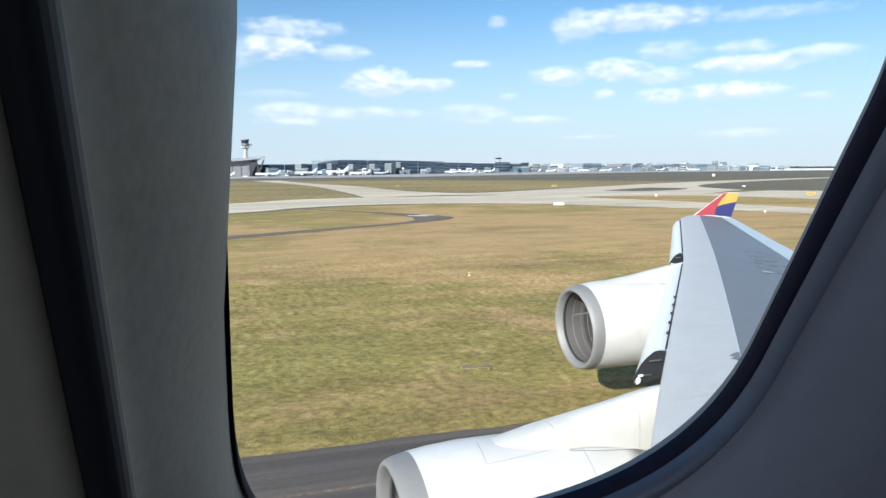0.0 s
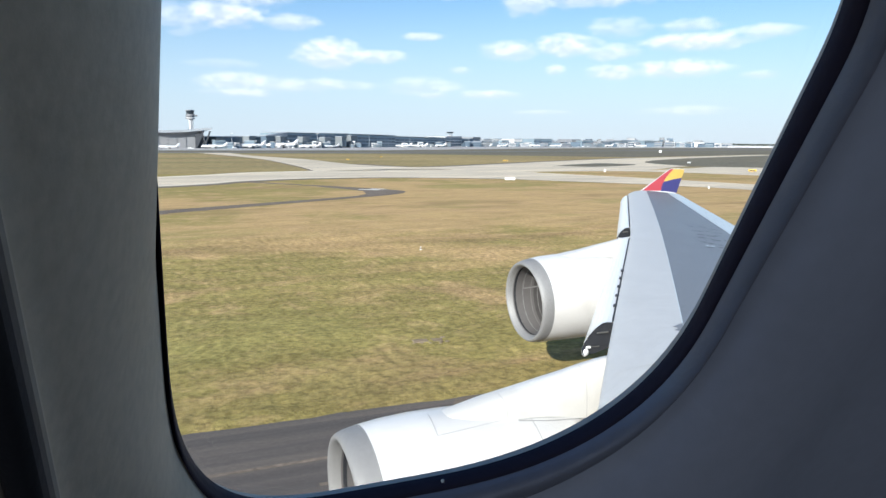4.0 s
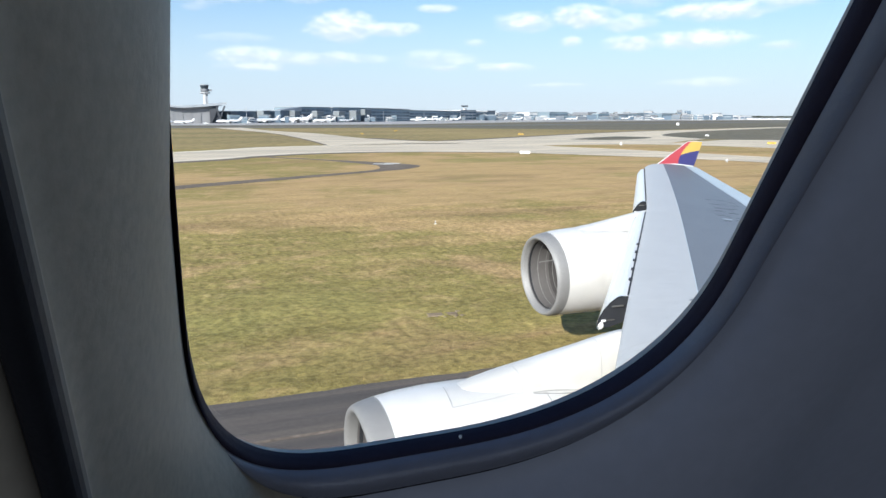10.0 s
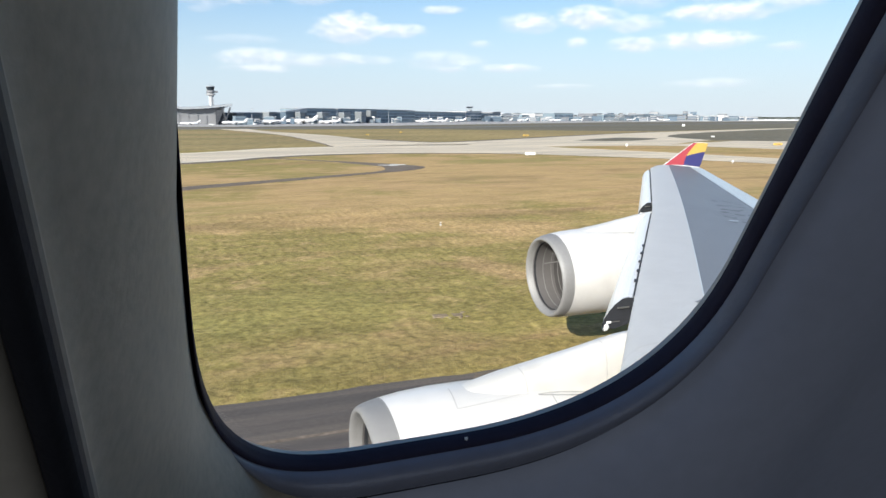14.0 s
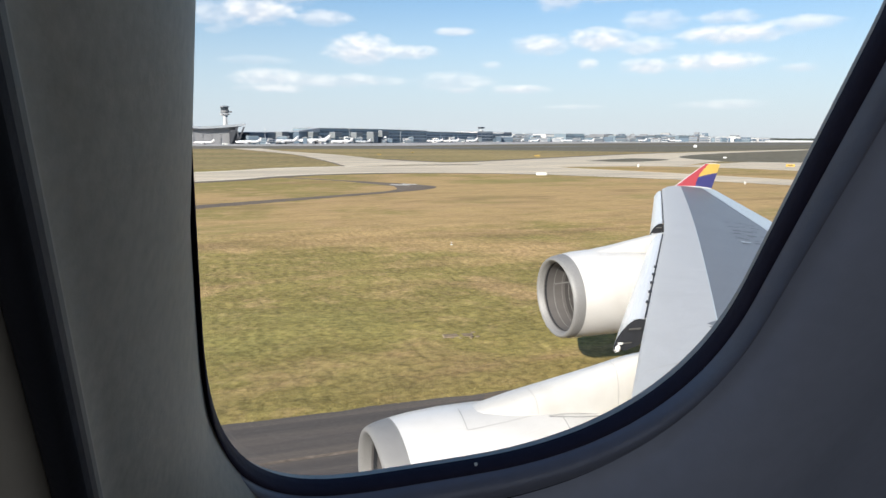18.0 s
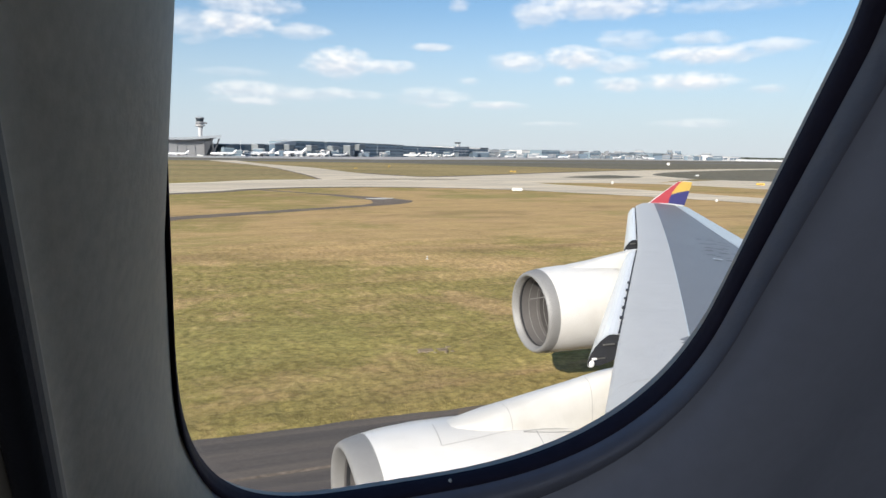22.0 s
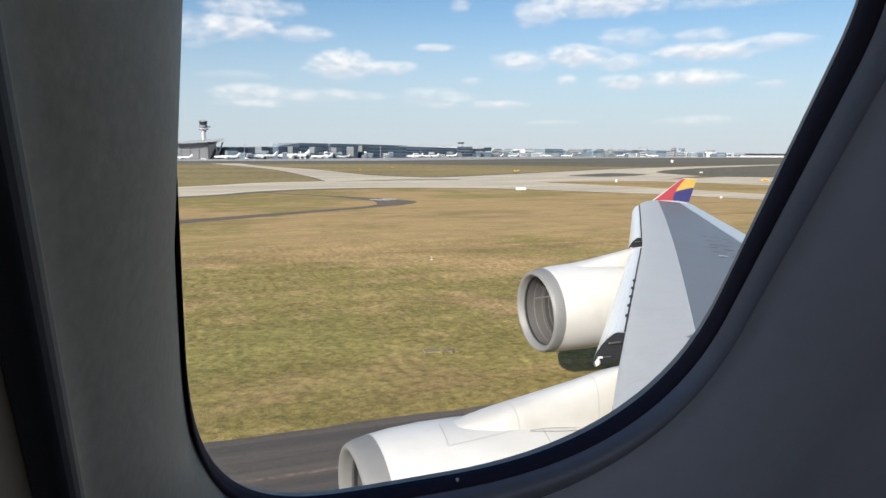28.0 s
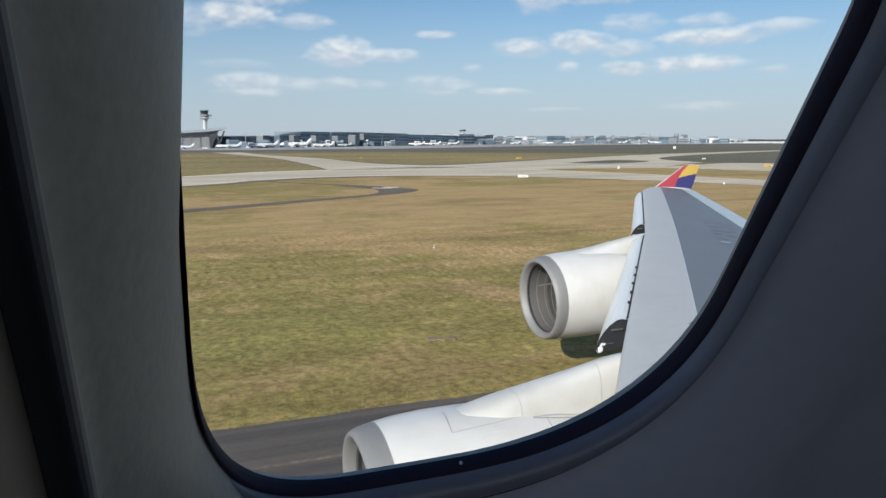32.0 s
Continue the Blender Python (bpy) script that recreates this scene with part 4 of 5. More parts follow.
# leading edge flaps, let down: a curved plate with a round nose, its ribs and links
def nose_flap(y0, y1, s0, s1, label):
    shape = [(0.05, 0.015), (-0.06, 0.035), (-0.16, 0.02), (-0.28, -0.05), (-0.39, -0.15), (-0.48, -0.27), (-0.53, -0.38), (-0.525, -0.45), (-0.48, -0.49),
             (-0.43, -0.475), (-0.415, -0.43), (-0.44, -0.38), (-0.41, -0.28), (-0.33, -0.19), (-0.22, -0.10), (-0.12, -0.05), (0.05, -0.03)]
    rings = []
    for k in range(25):
        y = y0 + (y1 - y0) * k / 24
        s = s0 + (s1 - s0) * k / 24
        x0, z0, x1, z1 = station(y)
        rings.append([(x0 - 0.07 * s + dx * s, y + 0.03 * dx, z0 - 0.02 + dz * s) for dx, dz in shape])
    v, f = loft(rings)
    flap = piece("leading_edge_flap", v, f, FLAP_WHITE, airplane, label, False)
    # ends: white nose bullet, dark hollow rib
    for y, s in ((y0, s0), (y1, s1)):
        x0, z0, x1, z1 = station(y)
        sgn = -1 if y == y0 else 1
        rib = [(x0 - 0.07 * s + dx * s, y + sgn * 0.012, z0 - 0.02 + dz * s) for dx, dz in [(0.3, 0.0), (0.02, 0.008), (-0.06, 0.026), (-0.155, 0.010), (-0.275, -0.060), (-0.38, -0.160), (-0.465, -0.278), (-0.51, -0.38), (-0.50, -0.43), (-0.30, -0.47), (-0.1, -0.42), (0.3, -0.3)]]
        back_ = [(x, yy - sgn * 0.02, z) for x, yy, z in rib]
        vv, ff = loft([rib, back_], caps=(True, True))
        piece("flap_rib", vv, ff, CAVITY, flap, "dark hollow flap rib")
        bm = bmesh.new()
        bmesh.ops.create_uvsphere(bm, u_segments=14, v_segments=8, radius=0.05 * s)
        bmesh.ops.scale(bm, vec=(1.0, 0.6, 1.15), verts=bm.verts)
        bmesh.ops.translate(bm, vec=(x0 - 0.07 * s - 0.45 * s, y + sgn * 0.03, z0 - 0.02 - 0.42 * s), verts=bm.verts)
        part("flap_nose_cap", bm, FLAP_WHITE, flap, "white rounded nose end", True)
        part("flap_link", box_bm((0.26 * s, 0.012, 0.025), (x0 - 0.40 * s, y + sgn * 0.03, z0 - 0.36 * s), 0.008), STEEL, flap, "steel flap link")
        part("flap_bracket", box_bm((0.09 * s, 0.03, 0.04 * s), (x0 - 0.48 * s, y + sgn * 0.032, z0 - 0.36 * s), 0.01), FLAP_WHITE, flap, "white hinge bracket")
        part("flap_bracket", box_bm((0.22 * s, 0.03, 0.035), (x0 - 0.22 * s, y + sgn * 0.034, z0 - 0.14 * s), 0.008), STEEL, flap, "steel hinge arm")
    # row of dark openings at the hinge line
    n = int((y1 - y0) / 0.62)
    for k in range(n):
        y = y0 + (y1 - y0) * (k + 0.4) / n
        if not 0.12 < (y - y0) / (y1 - y0) < 0.5 or y0 > 18:
            continue
        x0, z0, x1, z1 = station(y)
        part("hinge_opening", box_bm((0.085, 0.22, 0.02), (x0 - 0.035, y, z0 + 0.022), 0.004, -38), CAVITY, flap, "dark hinge opening")
    rows = [[Vector((station(y)[0] + dx, y, station(y)[1] + 0.012 + dz)) for dx, dz in ((-0.045, 0.0), (0.012, 0.012))] for y in np.linspace(y0, y1, 20)]
    v, f = loft(rows, closed=False)
    piece("hinge_gap", v, f, CAVITY, flap, "dark gap behind the flap")
    return flap


nose_flap(11.15, 18.35, 1.22, 0.9, "white leading edge flap let down between the engines")
nose_flap(20.1, 28.35, 0.95, 0.72, "white outer leading edge flap let down")


# winglet: a swept blade canted outwards, in three painted fields
WL = [Vector(p) for p in ((22.58, 29.3, 5.36), (24.98, 29.3, 5.20), (26.58, 30.6, 6.44), (25.58, 30.6, 6.47))]


def blade(a, b, side):
    """a along the chord, b up the blade; side: half thickness."""
    p = (WL[0] + (WL[1] - WL[0]) * a) * (1 - b) + (WL[3] + (WL[2] - WL[3]) * a) * b
    n = (WL[1] - WL[0]).cross(WL[3] - WL[0]).normalized()
    thick = 0.09 * math.sin(math.pi * min(max(a, 0.0), 1.0)) ** 0.7 * (1 - 0.5 * b)
    return p + n * thick * side


def blade_field(name, inside, mat, label):
    verts, faces, index = [], [], {}
    n = 44
    for side in (-1, 1):
        for i in range(n):
            for j in range(n):
                a, b = (i + 0.5) / n, (j + 0.5) / n
                if not inside(a, b):
                    continue
                quad = []
                for di, dj in ((0, 0), (1, 0), (1, 1), (0, 1)):
                    key = (side, i + di, j + dj)
                    if key not in index:
                        index[key] = len(verts)
                        verts.append(blade((i + di) / n, (j + dj) / n, side))
                    quad.append(index[key])
                faces.append(tuple(quad))
    return piece(name, verts, faces, mat, winglet, label, True)


v_, f_ = loft([[blade(a, b, s) for a in np.linspace(0, 1, 9) for s in (1,)] + [blade(a, b, -1) for a in np.linspace(1, 0, 9)] for b in (-0.03, 0.035)], caps=(True, True))
winglet = piece("winglet", v_, f_, PAINT, airplane, "swept winglet painted red, yellow and blue", True)


def wl_red(a, b):
    return b > 0.05 and b < 0.985 and 0.045 < a < 0.56 - 0.30 * b - 0.05 * math.sin(math.pi * b)


def wl_blue(a, b):
    return 0.05 < b < 0.985 and a > 0.045 and not wl_red(a, b) and b < 0.36 + 0.22 * (a - 0.3) + 0.12 * math.sin(2.2 * (a - 0.25))


blade_field("red_field", wl_red, RED, "red painted field")
blade_field("blue_field", wl_blue, BLUE, "deep blue painted field")
blade_field("yellow_field", lambda a, b: 0.05 < b < 0.985 and a > 0.045 and not wl_red(a, b) and not wl_blue(a, b), YELLOW, "yellow painted field")
blade_field("tip_cap", lambda a, b: b >= 0.985 or b <= 0.05 or a <= 0.045, PAINT, "white edge and tip cap")


# engines
def engine(cx, cy, cz, crest, pylon_line, label):
    """cx: front of the inlet lip; crest: extra height of the cowl's top; pylon_line: x, z points of the pylon's crest."""
    c = (cx, cy, cz)

    def nose(verts):
        """The inlet droops a little and leans back below."""
        out = []
        for x, y, z in verts:
            k = max(0.0, 1 - (x - cx) / 1.3) ** 2
            out.append((x - 0.07 * k * (z - cz) / 1.3, y, z - 0.075 * k))
        return out

    cowl_profile = [(0.345, 1.320), (0.39, 1.325), (0.7, 1.35), (1.2, 1.37), (1.8, 1.37), (2.5, 1.345), (3.1, 1.29), (3.7, 1.18), (4.25, 1.05), (4.24, 1.0), (3.6, 0.97)]
    v, f = loft(turned(cowl_profile, c))
    eng = piece("engine", nose(v), f, PAINT, airplane, label, True)
    lip_profile = [(0.9, 1.10), (0.45, 1.075), (0.2, 1.09), (0.08, 1.125), (0.02, 1.165), (0.0, 1.20), (0.015, 1.235), (0.06, 1.267), (0.14, 1.292), (0.24, 1.308), (0.345, 1.321)]
    v, f = loft(turned(lip_profile[2:], c))
    piece("inlet_lip", nose(v), f, LIP_METAL, eng, "dull grey metal inlet lip", True)
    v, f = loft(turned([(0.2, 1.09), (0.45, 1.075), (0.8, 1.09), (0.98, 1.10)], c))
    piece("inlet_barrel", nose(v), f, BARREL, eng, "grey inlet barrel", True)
    # the barrel is darker from here back to the fan
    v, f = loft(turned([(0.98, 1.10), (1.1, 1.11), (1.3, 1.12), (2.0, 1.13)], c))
    piece("fan_case", nose(v), f, DEEP_BARREL, eng, "darker rear of the inlet barrel", True)
    v, f = loft(turned([(0.345, 1.3245), (0.357, 1.3262)], c))
    piece("lip_seam", nose(v), f, SEAM, eng)
    # a flat near-black ring just behind the lip
    v, f = loft(turned([(0.235, 1.0835), (0.30, 1.0795)], c))
    piece("lip_gap", nose(v), f, CAVITY, eng, "thin dark ring behind the inlet lip")
    v, f = loft(turned([(0.55, 1.074), (0.575, 1.074)], c))
    piece("barrel_joint", nose(v), f, SEAM, eng)
    for x, r in ((0.86, 1.0925), (1.12, 1.107)):
        v, f = loft(turned([(x, r), (x + 0.022, r + 0.002)], c))
        piece("barrel_joint", nose(v), f, LIP_METAL, eng, "pale joint ring in the inlet")
    v, f = loft([[(cx + x, cy + r * math.cos(a), cz + r * math.sin(a)) for a in (0.10, 0.14)] for x, r in ((0.6, 1.07), (0.8, 1.084), (1.1, 1.10), (1.35, 1.113))], closed=False)
    piece("barrel_splice", nose(v), f, LIP_METAL, eng, "pale splice strip in the inlet")
    v, f = loft(turned([(1.85, 1.13), (1.85, 0.02)], c))
    piece("fan_backing", v, f, BARREL, eng, "dark fan face")
    # fan blades and spinner
    for k in range(26):
        a = 2 * math.pi * k / 26
        rows = []
        for r in np.linspace(0.30, 1.075, 6):
            tw = 0.35 + 0.6 * (r - 0.3)
            w = 0.085 + 0.045 * r
            pts = []
            for s, dx in ((-1, -0.035), (0, 0.0), (1, 0.035)):
                ang = a + 0.25 * (r - 0.3) + s * w / r
                pts.append((cx + 1.66 + dx * (1.3 - tw), cy + r * math.cos(ang), cz + r * math.sin(ang)))
            rows.append(pts)
        v, f = loft(rows, closed=False)
        piece("fan_blade", v, f, FAN, eng, "", True)
    v, f = loft(turned([(1.16, 0.005), (1.22, 0.07), (1.33, 0.15), (1.48, 0.23), (1.68, 0.30), (1.80, 0.32)], c, 28))
    piece("spinner", v, f, SPINNER, eng, "grey conical fan spinner", True)
    # cowl joints: fan cowl, reverser
    for x, r in ((2.98, 1.306),):
        v, f = loft(turned([(x, r), (x + 0.018, r - 0.001)], c))
        piece("cowl_joint", v, f, PALE_SEAM, eng)
    # pylon: a narrow fairing from the cowl's back to the leading edge
    rows = []
    for k, (x, z) in enumerate(pylon_line):
        s = k / (len(pylon_line) - 1)
        half = 0.45 - 0.26 * s - 0.20 * max(0.0, 1 - s / 0.3)
        low = cz + 0.9
        sec = []
        for q in range(13):
            a = math.pi * q / 12
            c = math.cos(a)
            sec.append((x, cy - half * math.copysign(abs(c) ** 0.6, c) * (1.15 - 0.15 * math.sin(a)), low + (z - low) * abs(math.sin(a)) ** 0.5))
        rows.append(sec)
    v, f = loft(rows, closed=False)
    pylon = piece("pylon", v, f, PYLON_PAINT, eng, "white pylon fairing", True)
    for k in (len(rows) // 3, 2 * len(rows) // 3):
        strip = [[(p[0] + dx, p[1] - 0.004, p[2] + 0.004) for p in rows[k][:7]] for dx in (0.0, 0.014)]
        v, f = loft(strip, closed=False)
        piece("pylon_joint", v, f, PALE_SEAM, pylon)
    return eng


def crest_line(points, n=7):
    return smooth_line([(float(a), float(b)) for a, b in points], n)


outer_engine = engine(10.36, 18.9, 2.93, 0.0, crest_line([(11.2, 4.2), (11.6, 4.30), (12.4, 4.42), (13.3, 4.59), (14.3, 4.75), (15.4, 4.75)]), "outboard engine with white cowl hung under the wing")
inner_engine = engine(2.36, 9.8, 2.16, 0.0, crest_line([(3.7, 3.46), (4.3, 3.60), (5.2, 3.78), (6.1, 3.95), (7.0, 4.12), (8.2, 4.18)]), "inboard engine with white cowl hung under the wing")


def cowl_seam(parent, cx, cy, cz, pts, width=0.014, mat=SEAM):
    """A fine joint on a cowl: points of (x from the lip, degrees round the axis, 0 towards the cabin, 90 up)."""
    prof = [(0.27, 1.325), (0.7, 1.35), (1.2, 1.37), (1.8, 1.37), (2.5, 1.345), (3.1, 1.29), (3.7, 1.18), (4.25, 1.05)]
    rows = []
    line = smooth_line([(float(a), float(b)) for a, b in pts], 6)
    for x, deg in line:
        r = float(np.interp(x, [p[0] for p in prof], [p[1] for p in prof])) + 0.006
        a = radians(180 - deg)
        p = Vector((cx + x, cy + r * math.cos(a), cz + r * math.sin(a)))
        rows.append(p)
    strip = []
    for k, p in enumerate(rows):
        d = (rows[min(k + 1, len(rows) - 1)] - rows[max(k - 1, 0)]).normalized()
        out = Vector((0, p.y - cy, p.z - cz)).normalized()
        side = d.cross(out) * width * 0.5
        strip.append([p + side, p - side])
    v, f = loft(strip, closed=False)
    return piece("cowl_seam", v, f, mat, parent)


for eng, at in ((inner_engine, (2.36, 9.8, 2.16)), (outer_engine, (10.36, 18.9, 2.93))):
    cowl_seam(eng, *at, [(1.37, 92), (1.34, 80), (1.31, 67)], 0.013, PALE_SEAM)
    cowl_seam(eng, *at, [(1.31, 67), (1.85, 69), (2.44, 72.5)], 0.012, PALE_SEAM)
    cowl_seam(eng, *at, [(2.75, 71.5), (3.2, 72.6), (3.7, 74.2), (4.2, 76.5)], 0.03, PALE_SEAM)
    cowl_seam(eng, *at, [(2.75, 70.6), (3.25, 69.0), (3.85, 71.5), (4.2, 75.5)], 0.018, SEAM)

# belly of the aircraft inboard of the view, so that the wing has something to join
hull = []
for x, s in ((-9, 0.97), (-4, 1.0), (2, 1.0), (9, 1.0), (16, 1.0), (22, 0.98)):
    hull.append([(x, -2.4 + 3.25 * s * math.cos(a), 4.75 + (1.75 if math.sin(a) > 0 else 3.0) * s * math.sin(a)) for a in np.linspace(0, 2 * math.pi, 32, False)])
v_, f_ = loft(hull, caps=(True, True))
piece("fuselage", v_, f_, PAINT, airplane, "white fuselage side below the windows", True)
# the upper deck, whose leaning side carries the window
def deck_section(x):
    side = [(0.80, 5.6), (0.86, 6.3), (0.786, 6.965), (0.37, 7.78), (-0.049, 8.605), (-0.35, 8.95), (-1.2, 9.2), (-2.4, 9.28)]
    return [(x, y, z) for y, z in side] + [(x, -4.8 - y, z) for y, z in side[::-1][1:]]


for x0, x1 in ((-9.0, -1.12), (1.66, 22.0)):
    v_, f_ = loft([deck_section(x) for x in np.linspace(x0, x1, 4)], closed=False)
    piece("upper_deck_shell", v_, f_, PAINT, airplane, "white upper deck skin", False)
v_, f_ = loft([deck_section(x)[4:] for x in (-1.12, 1.66)], closed=False)
piece("upper_deck_roof", v_, f_, PAINT, airplane, "white upper deck skin over the cabin", False)
# main wheels under the belly carry it
for x in (9.0, 11.0):
    for y in (-4.2, -0.6):
        bm = bmesh.new()
        bmesh.ops.create_cone(bm, cap_ends=True, segments=28, radius1=0.62, radius2=0.62, depth=0.46)
        bmesh.ops.bevel(bm, geom=[e for e in bm.edges if abs(e.verts[0].co.z - e.verts[1].co.z) < 1e-5], offset=0.09, segments=3, affect="EDGES")
        bmesh.ops.rotate(bm, verts=bm.verts, matrix=Matrix.Rotation(radians(90), 3, "X"))
        bmesh.ops.translate(bm, vec=(x, y, 0.65), verts=bm.verts)
        wheel = part("wheel", bm, CAVITY, airplane, "black rubber main wheel", True)
        part("gear_leg", box_bm((0.3, 0.3, 2.2), (x, y, 1.75), 0.08), STEEL, wheel, "steel landing gear leg")


# ---------------------------------------------------------------- the airport across the field
def apron_at(deg, more=0.0):
    """Distance of the terminals' foot at a bearing."""
    return float(np.interp(deg, [-8, 3, 8, 13.4, 18, 22, 25, 30, 40, 48], [690, 715, 790, 880, 1010, 1150, 1270, 1400, 1700, 2000])) + more


def spot(deg, dist, z=0.0):
    return Vector((dist * math.sin(radians(deg)), dist * math.cos(radians(deg)), z))


def top_at(dist, deg):
    """Height that shows at so many degrees over the horizon."""
    return 7.8 + dist * math.tan(radians(deg))


def facade(name, a0, a1, rise, mat, label, category="building", bands=0, posts=0, back=0.0, glass=DARK_GLASS, roof=ROOF_GREY, deep=40.0, rise_end=None, group=""):
    """A building whose front runs between two bearings: wall, roof, and window bands or bays of their own."""
    d0, d1 = apron_at(a0, back), apron_at(a1, back)
    p0, p1 = spot(a0, d0), spot(a1, d1)
    h0, h1 = top_at(d0, rise), top_at(d1, rise if rise_end is None else rise_end)
    along = (p1 - p0)
    n = Vector((-along.y, along.x, 0)).normalized()
    if n.dot(p0) < 0:
        n = -n
    thing = new(name)
    thing.location = p0
    tagged(thing, label, category, group)

    def cube(nm, s0, s1, z0, z1, za, zb, front, depth, mt, par, lb=""):
        # s along the front, z0 foot, za/zb tops at both ends, z1 unused for sloping tops
        q = []
        for s, zt in ((s0, za), (s1, zb)):
            base = along * s - n * front
            q += [base + Vector((0, 0, z0)), base + Vector((0, 0, zt)), base + n * depth + Vector((0, 0, z0)), base + n * depth + Vector((0, 0, zt))]
        fc = [(0, 1, 5, 4), (2, 6, 7, 3), (0, 2, 3, 1), (4, 5, 7, 6), (1, 3, 7, 5), (0, 4, 6, 2)]
        return piece(nm, q, fc, mt, par, lb)

    wall = cube("wall", 0, 1, 0, 0, h0 - 0.6, h1 - 0.6, 0, deep, mat, thing)
    cube("roof", -0.004, 1.004, h0 - 0.6, 0, h0, h1, 0.8, deep + 1.6, roof, thing)
    for b in range(bands):
        z0 = 2.0 + (min(h0, h1) - 3.0) * b / bands
        z1 = z0 + (min(h0, h1) - 3.0) / bands * 0.62
        cols = max(3, posts)
        for c in range(cols):
            pane = cube("window", (c + 0.06) / cols, (c + 0.94) / cols, z0, 0, z1, z1, 0.25, 0.3, glass, wall)
    return thing


# great hall with a sweeping roof
def great_hall():
    d = 735.0
    thing = new("terminal_hall")
    thing.location = spot(-3, d)
    tagged(thing, "large grey hall with a sweeping concave roof", "hall")
    bearings = np.linspace(-6.5, 3.75, 42)
    shape = np.interp(bearings, [-6.5, -4.0, -1.9, -1.6, -0.7, 0.2, 1.0, 1.9, 2.9, 3.75], [0.6, 0.85, 1.16, 1.05, 0.84, 0.72, 0.74, 0.80, 0.90, 0.98])
    top = [spot(a, d, top_at(d, r)) for a, r in zip(bearings, shape)]
    o = thing.location
    wall_n = [i for i, a in enumerate(bearings) if a < 3.15]
    rows = [[spot(bearings[i], d + 3) - o for i in wall_n], [spot(bearings[i], d + 3, top[i].z - 1.4) - o for i in wall_n],
            [spot(bearings[i], d + 70, top[i].z - 1.4) - o for i in wall_n], [spot(bearings[i], d + 70) - o for i in wall_n]]
    v, f = loft(rows, closed=False)
    wall = piece("wall", v, f, HALL_GREY, thing, "grey clad front")
    rows = [[p - o + Vector((0, -4, -2.2)) for p in top], [p - o + Vector((0, -4, 0)) for p in top], [p - o + Vector((0, 74, 1.0)) for p in top], [p - o + Vector((0, 74, -2.2)) for p in top]]
    v, f = loft(rows, closed=False)
    piece("roof", v, f, ROOF_GREY, thing, "dark sweeping roof edge")
    for k in range(15):
        a = -6.2 + 9.2 * k / 14
        z = float(np.interp(a, bearings, [p.z for p in top]))
        q = spot(a, d - 0.2) - o
        part("fin", box_bm((0.5, 0.3, z - 2.4), (q.x, q.y + 0.9, (z - 2.4) / 2)), HALL_GREY, wall)
    for a0, a1, s in ((2.55, 3.15, 1), (3.1, 3.62, 1), (3.0, 3.3, -1)):
        p, q = spot(a0 if s > 0 else a1, d - 3) - o, spot(a1 if s > 0 else a0, d - 3, 17.0) - o
        v = [p + Vector((-0.8, 0, 0)), p + Vector((0.8, 0, 0)), q + Vector((0.8, 0, 0)), q + Vector((-0.8, 0, 0))]
        v = v + [x + Vector((0, 1.4, 0)) for x in v]
        piece("strut", v, [(0, 1, 2, 3), (7, 6, 5, 4), (0, 4, 5, 1), (1, 5, 6, 2), (2, 6, 7, 3), (3, 7, 4, 0)], DARK_MATT, thing, "dark slanting prop")
    # glazed dark end bay
    p, q = spot(2.5, d - 0.6) - o, spot(3.1, d - 0.6) - o
    v = [p, q, q + Vector((0, 0, 14.5)), p + Vector((0, 0, 14.0))]
    v = v + [x + Vector((0, 1.5, 0)) for x in v]
    piece("end_glazing", v, [(0, 1, 2, 3), (7, 6, 5, 4), (0, 4, 5, 1), (1, 5, 6, 2), (2, 6, 7, 3), (3, 7, 4, 0)], DARK_MATT, thing, "dark glazed end bay")


great_hall()


def round_part(name, at, profile, mat, parent, label="", n=24):
    """A turned part: profile of (radius, z)."""
    rings = [[(at.x + r * math.cos(2 * math.pi * j / n), at.y + r * math.sin(2 * math.pi * j / n), at.z + z) for j in range(n)] for r, z in profile]
    v, f = loft(rings, caps=(True, True))
    return piece(name, v, f, mat, parent, label)


def control_tower(deg, dist, height, wide, label, gallery=True):
    thing = new("control_tower")
    thing.location = spot(deg, dist)
    tagged(thing, label, "control tower")
    o = Vector((0, 0, 0))
    w = wide
    round_part("shaft", o, [(w * 0.28, 0), (w * 0.26, height * 0.8)], PALE_WALL, thing, "pale concrete shaft", 10)
    part("lift_shaft", box_bm((w * 0.22, w * 0.3, height * 0.78), (w * 0.3, 0, height * 0.39)), ROOF_GREY, thing, "dark lift shaft")
    if gallery:
        round_part("lower_ring", o, [(w * 0.42, height * 0.74), (w * 0.72, height * 0.76), (w * 0.72, height * 0.785), (w * 0.42, height * 0.80)], PALE_WALL, thing, "pale antenna ring")
        part("side_balcony", box_bm((w * 0.8, w * 0.5, height * 0.05), (w * 0.62, 0, height * 0.84), 0.3), HALL_GREY, thing, "grey side balcony")
        round_part("gallery", o, [(w * 0.5, height * 0.80), (w * 0.62, height * 0.83), (w * 0.62, height * 0.875), (w * 0.5, height * 0.88)], HALL_GREY, thing, "grey gallery")
    round_part("cab", o, [(w * 0.5, height * 0.88), (w * 0.62, height * 0.97)], TOWER_DARK, thing, "dark glass control cab", 12)
    round_part("cab_roof", o, [(w * 0.66, height * 0.97), (w * 0.66, height * 0.985), (w * 0.4, height)], ROOF_GREY, thing, "dark flat roof", 12)
    for dx in (-0.2, 0.15):
        round_part("mast", Vector((dx * w, 0, height)), [(0.12, 0), (0.06, height * 0.05)], ROOF_GREY, thing, "thin antenna mast", 6)


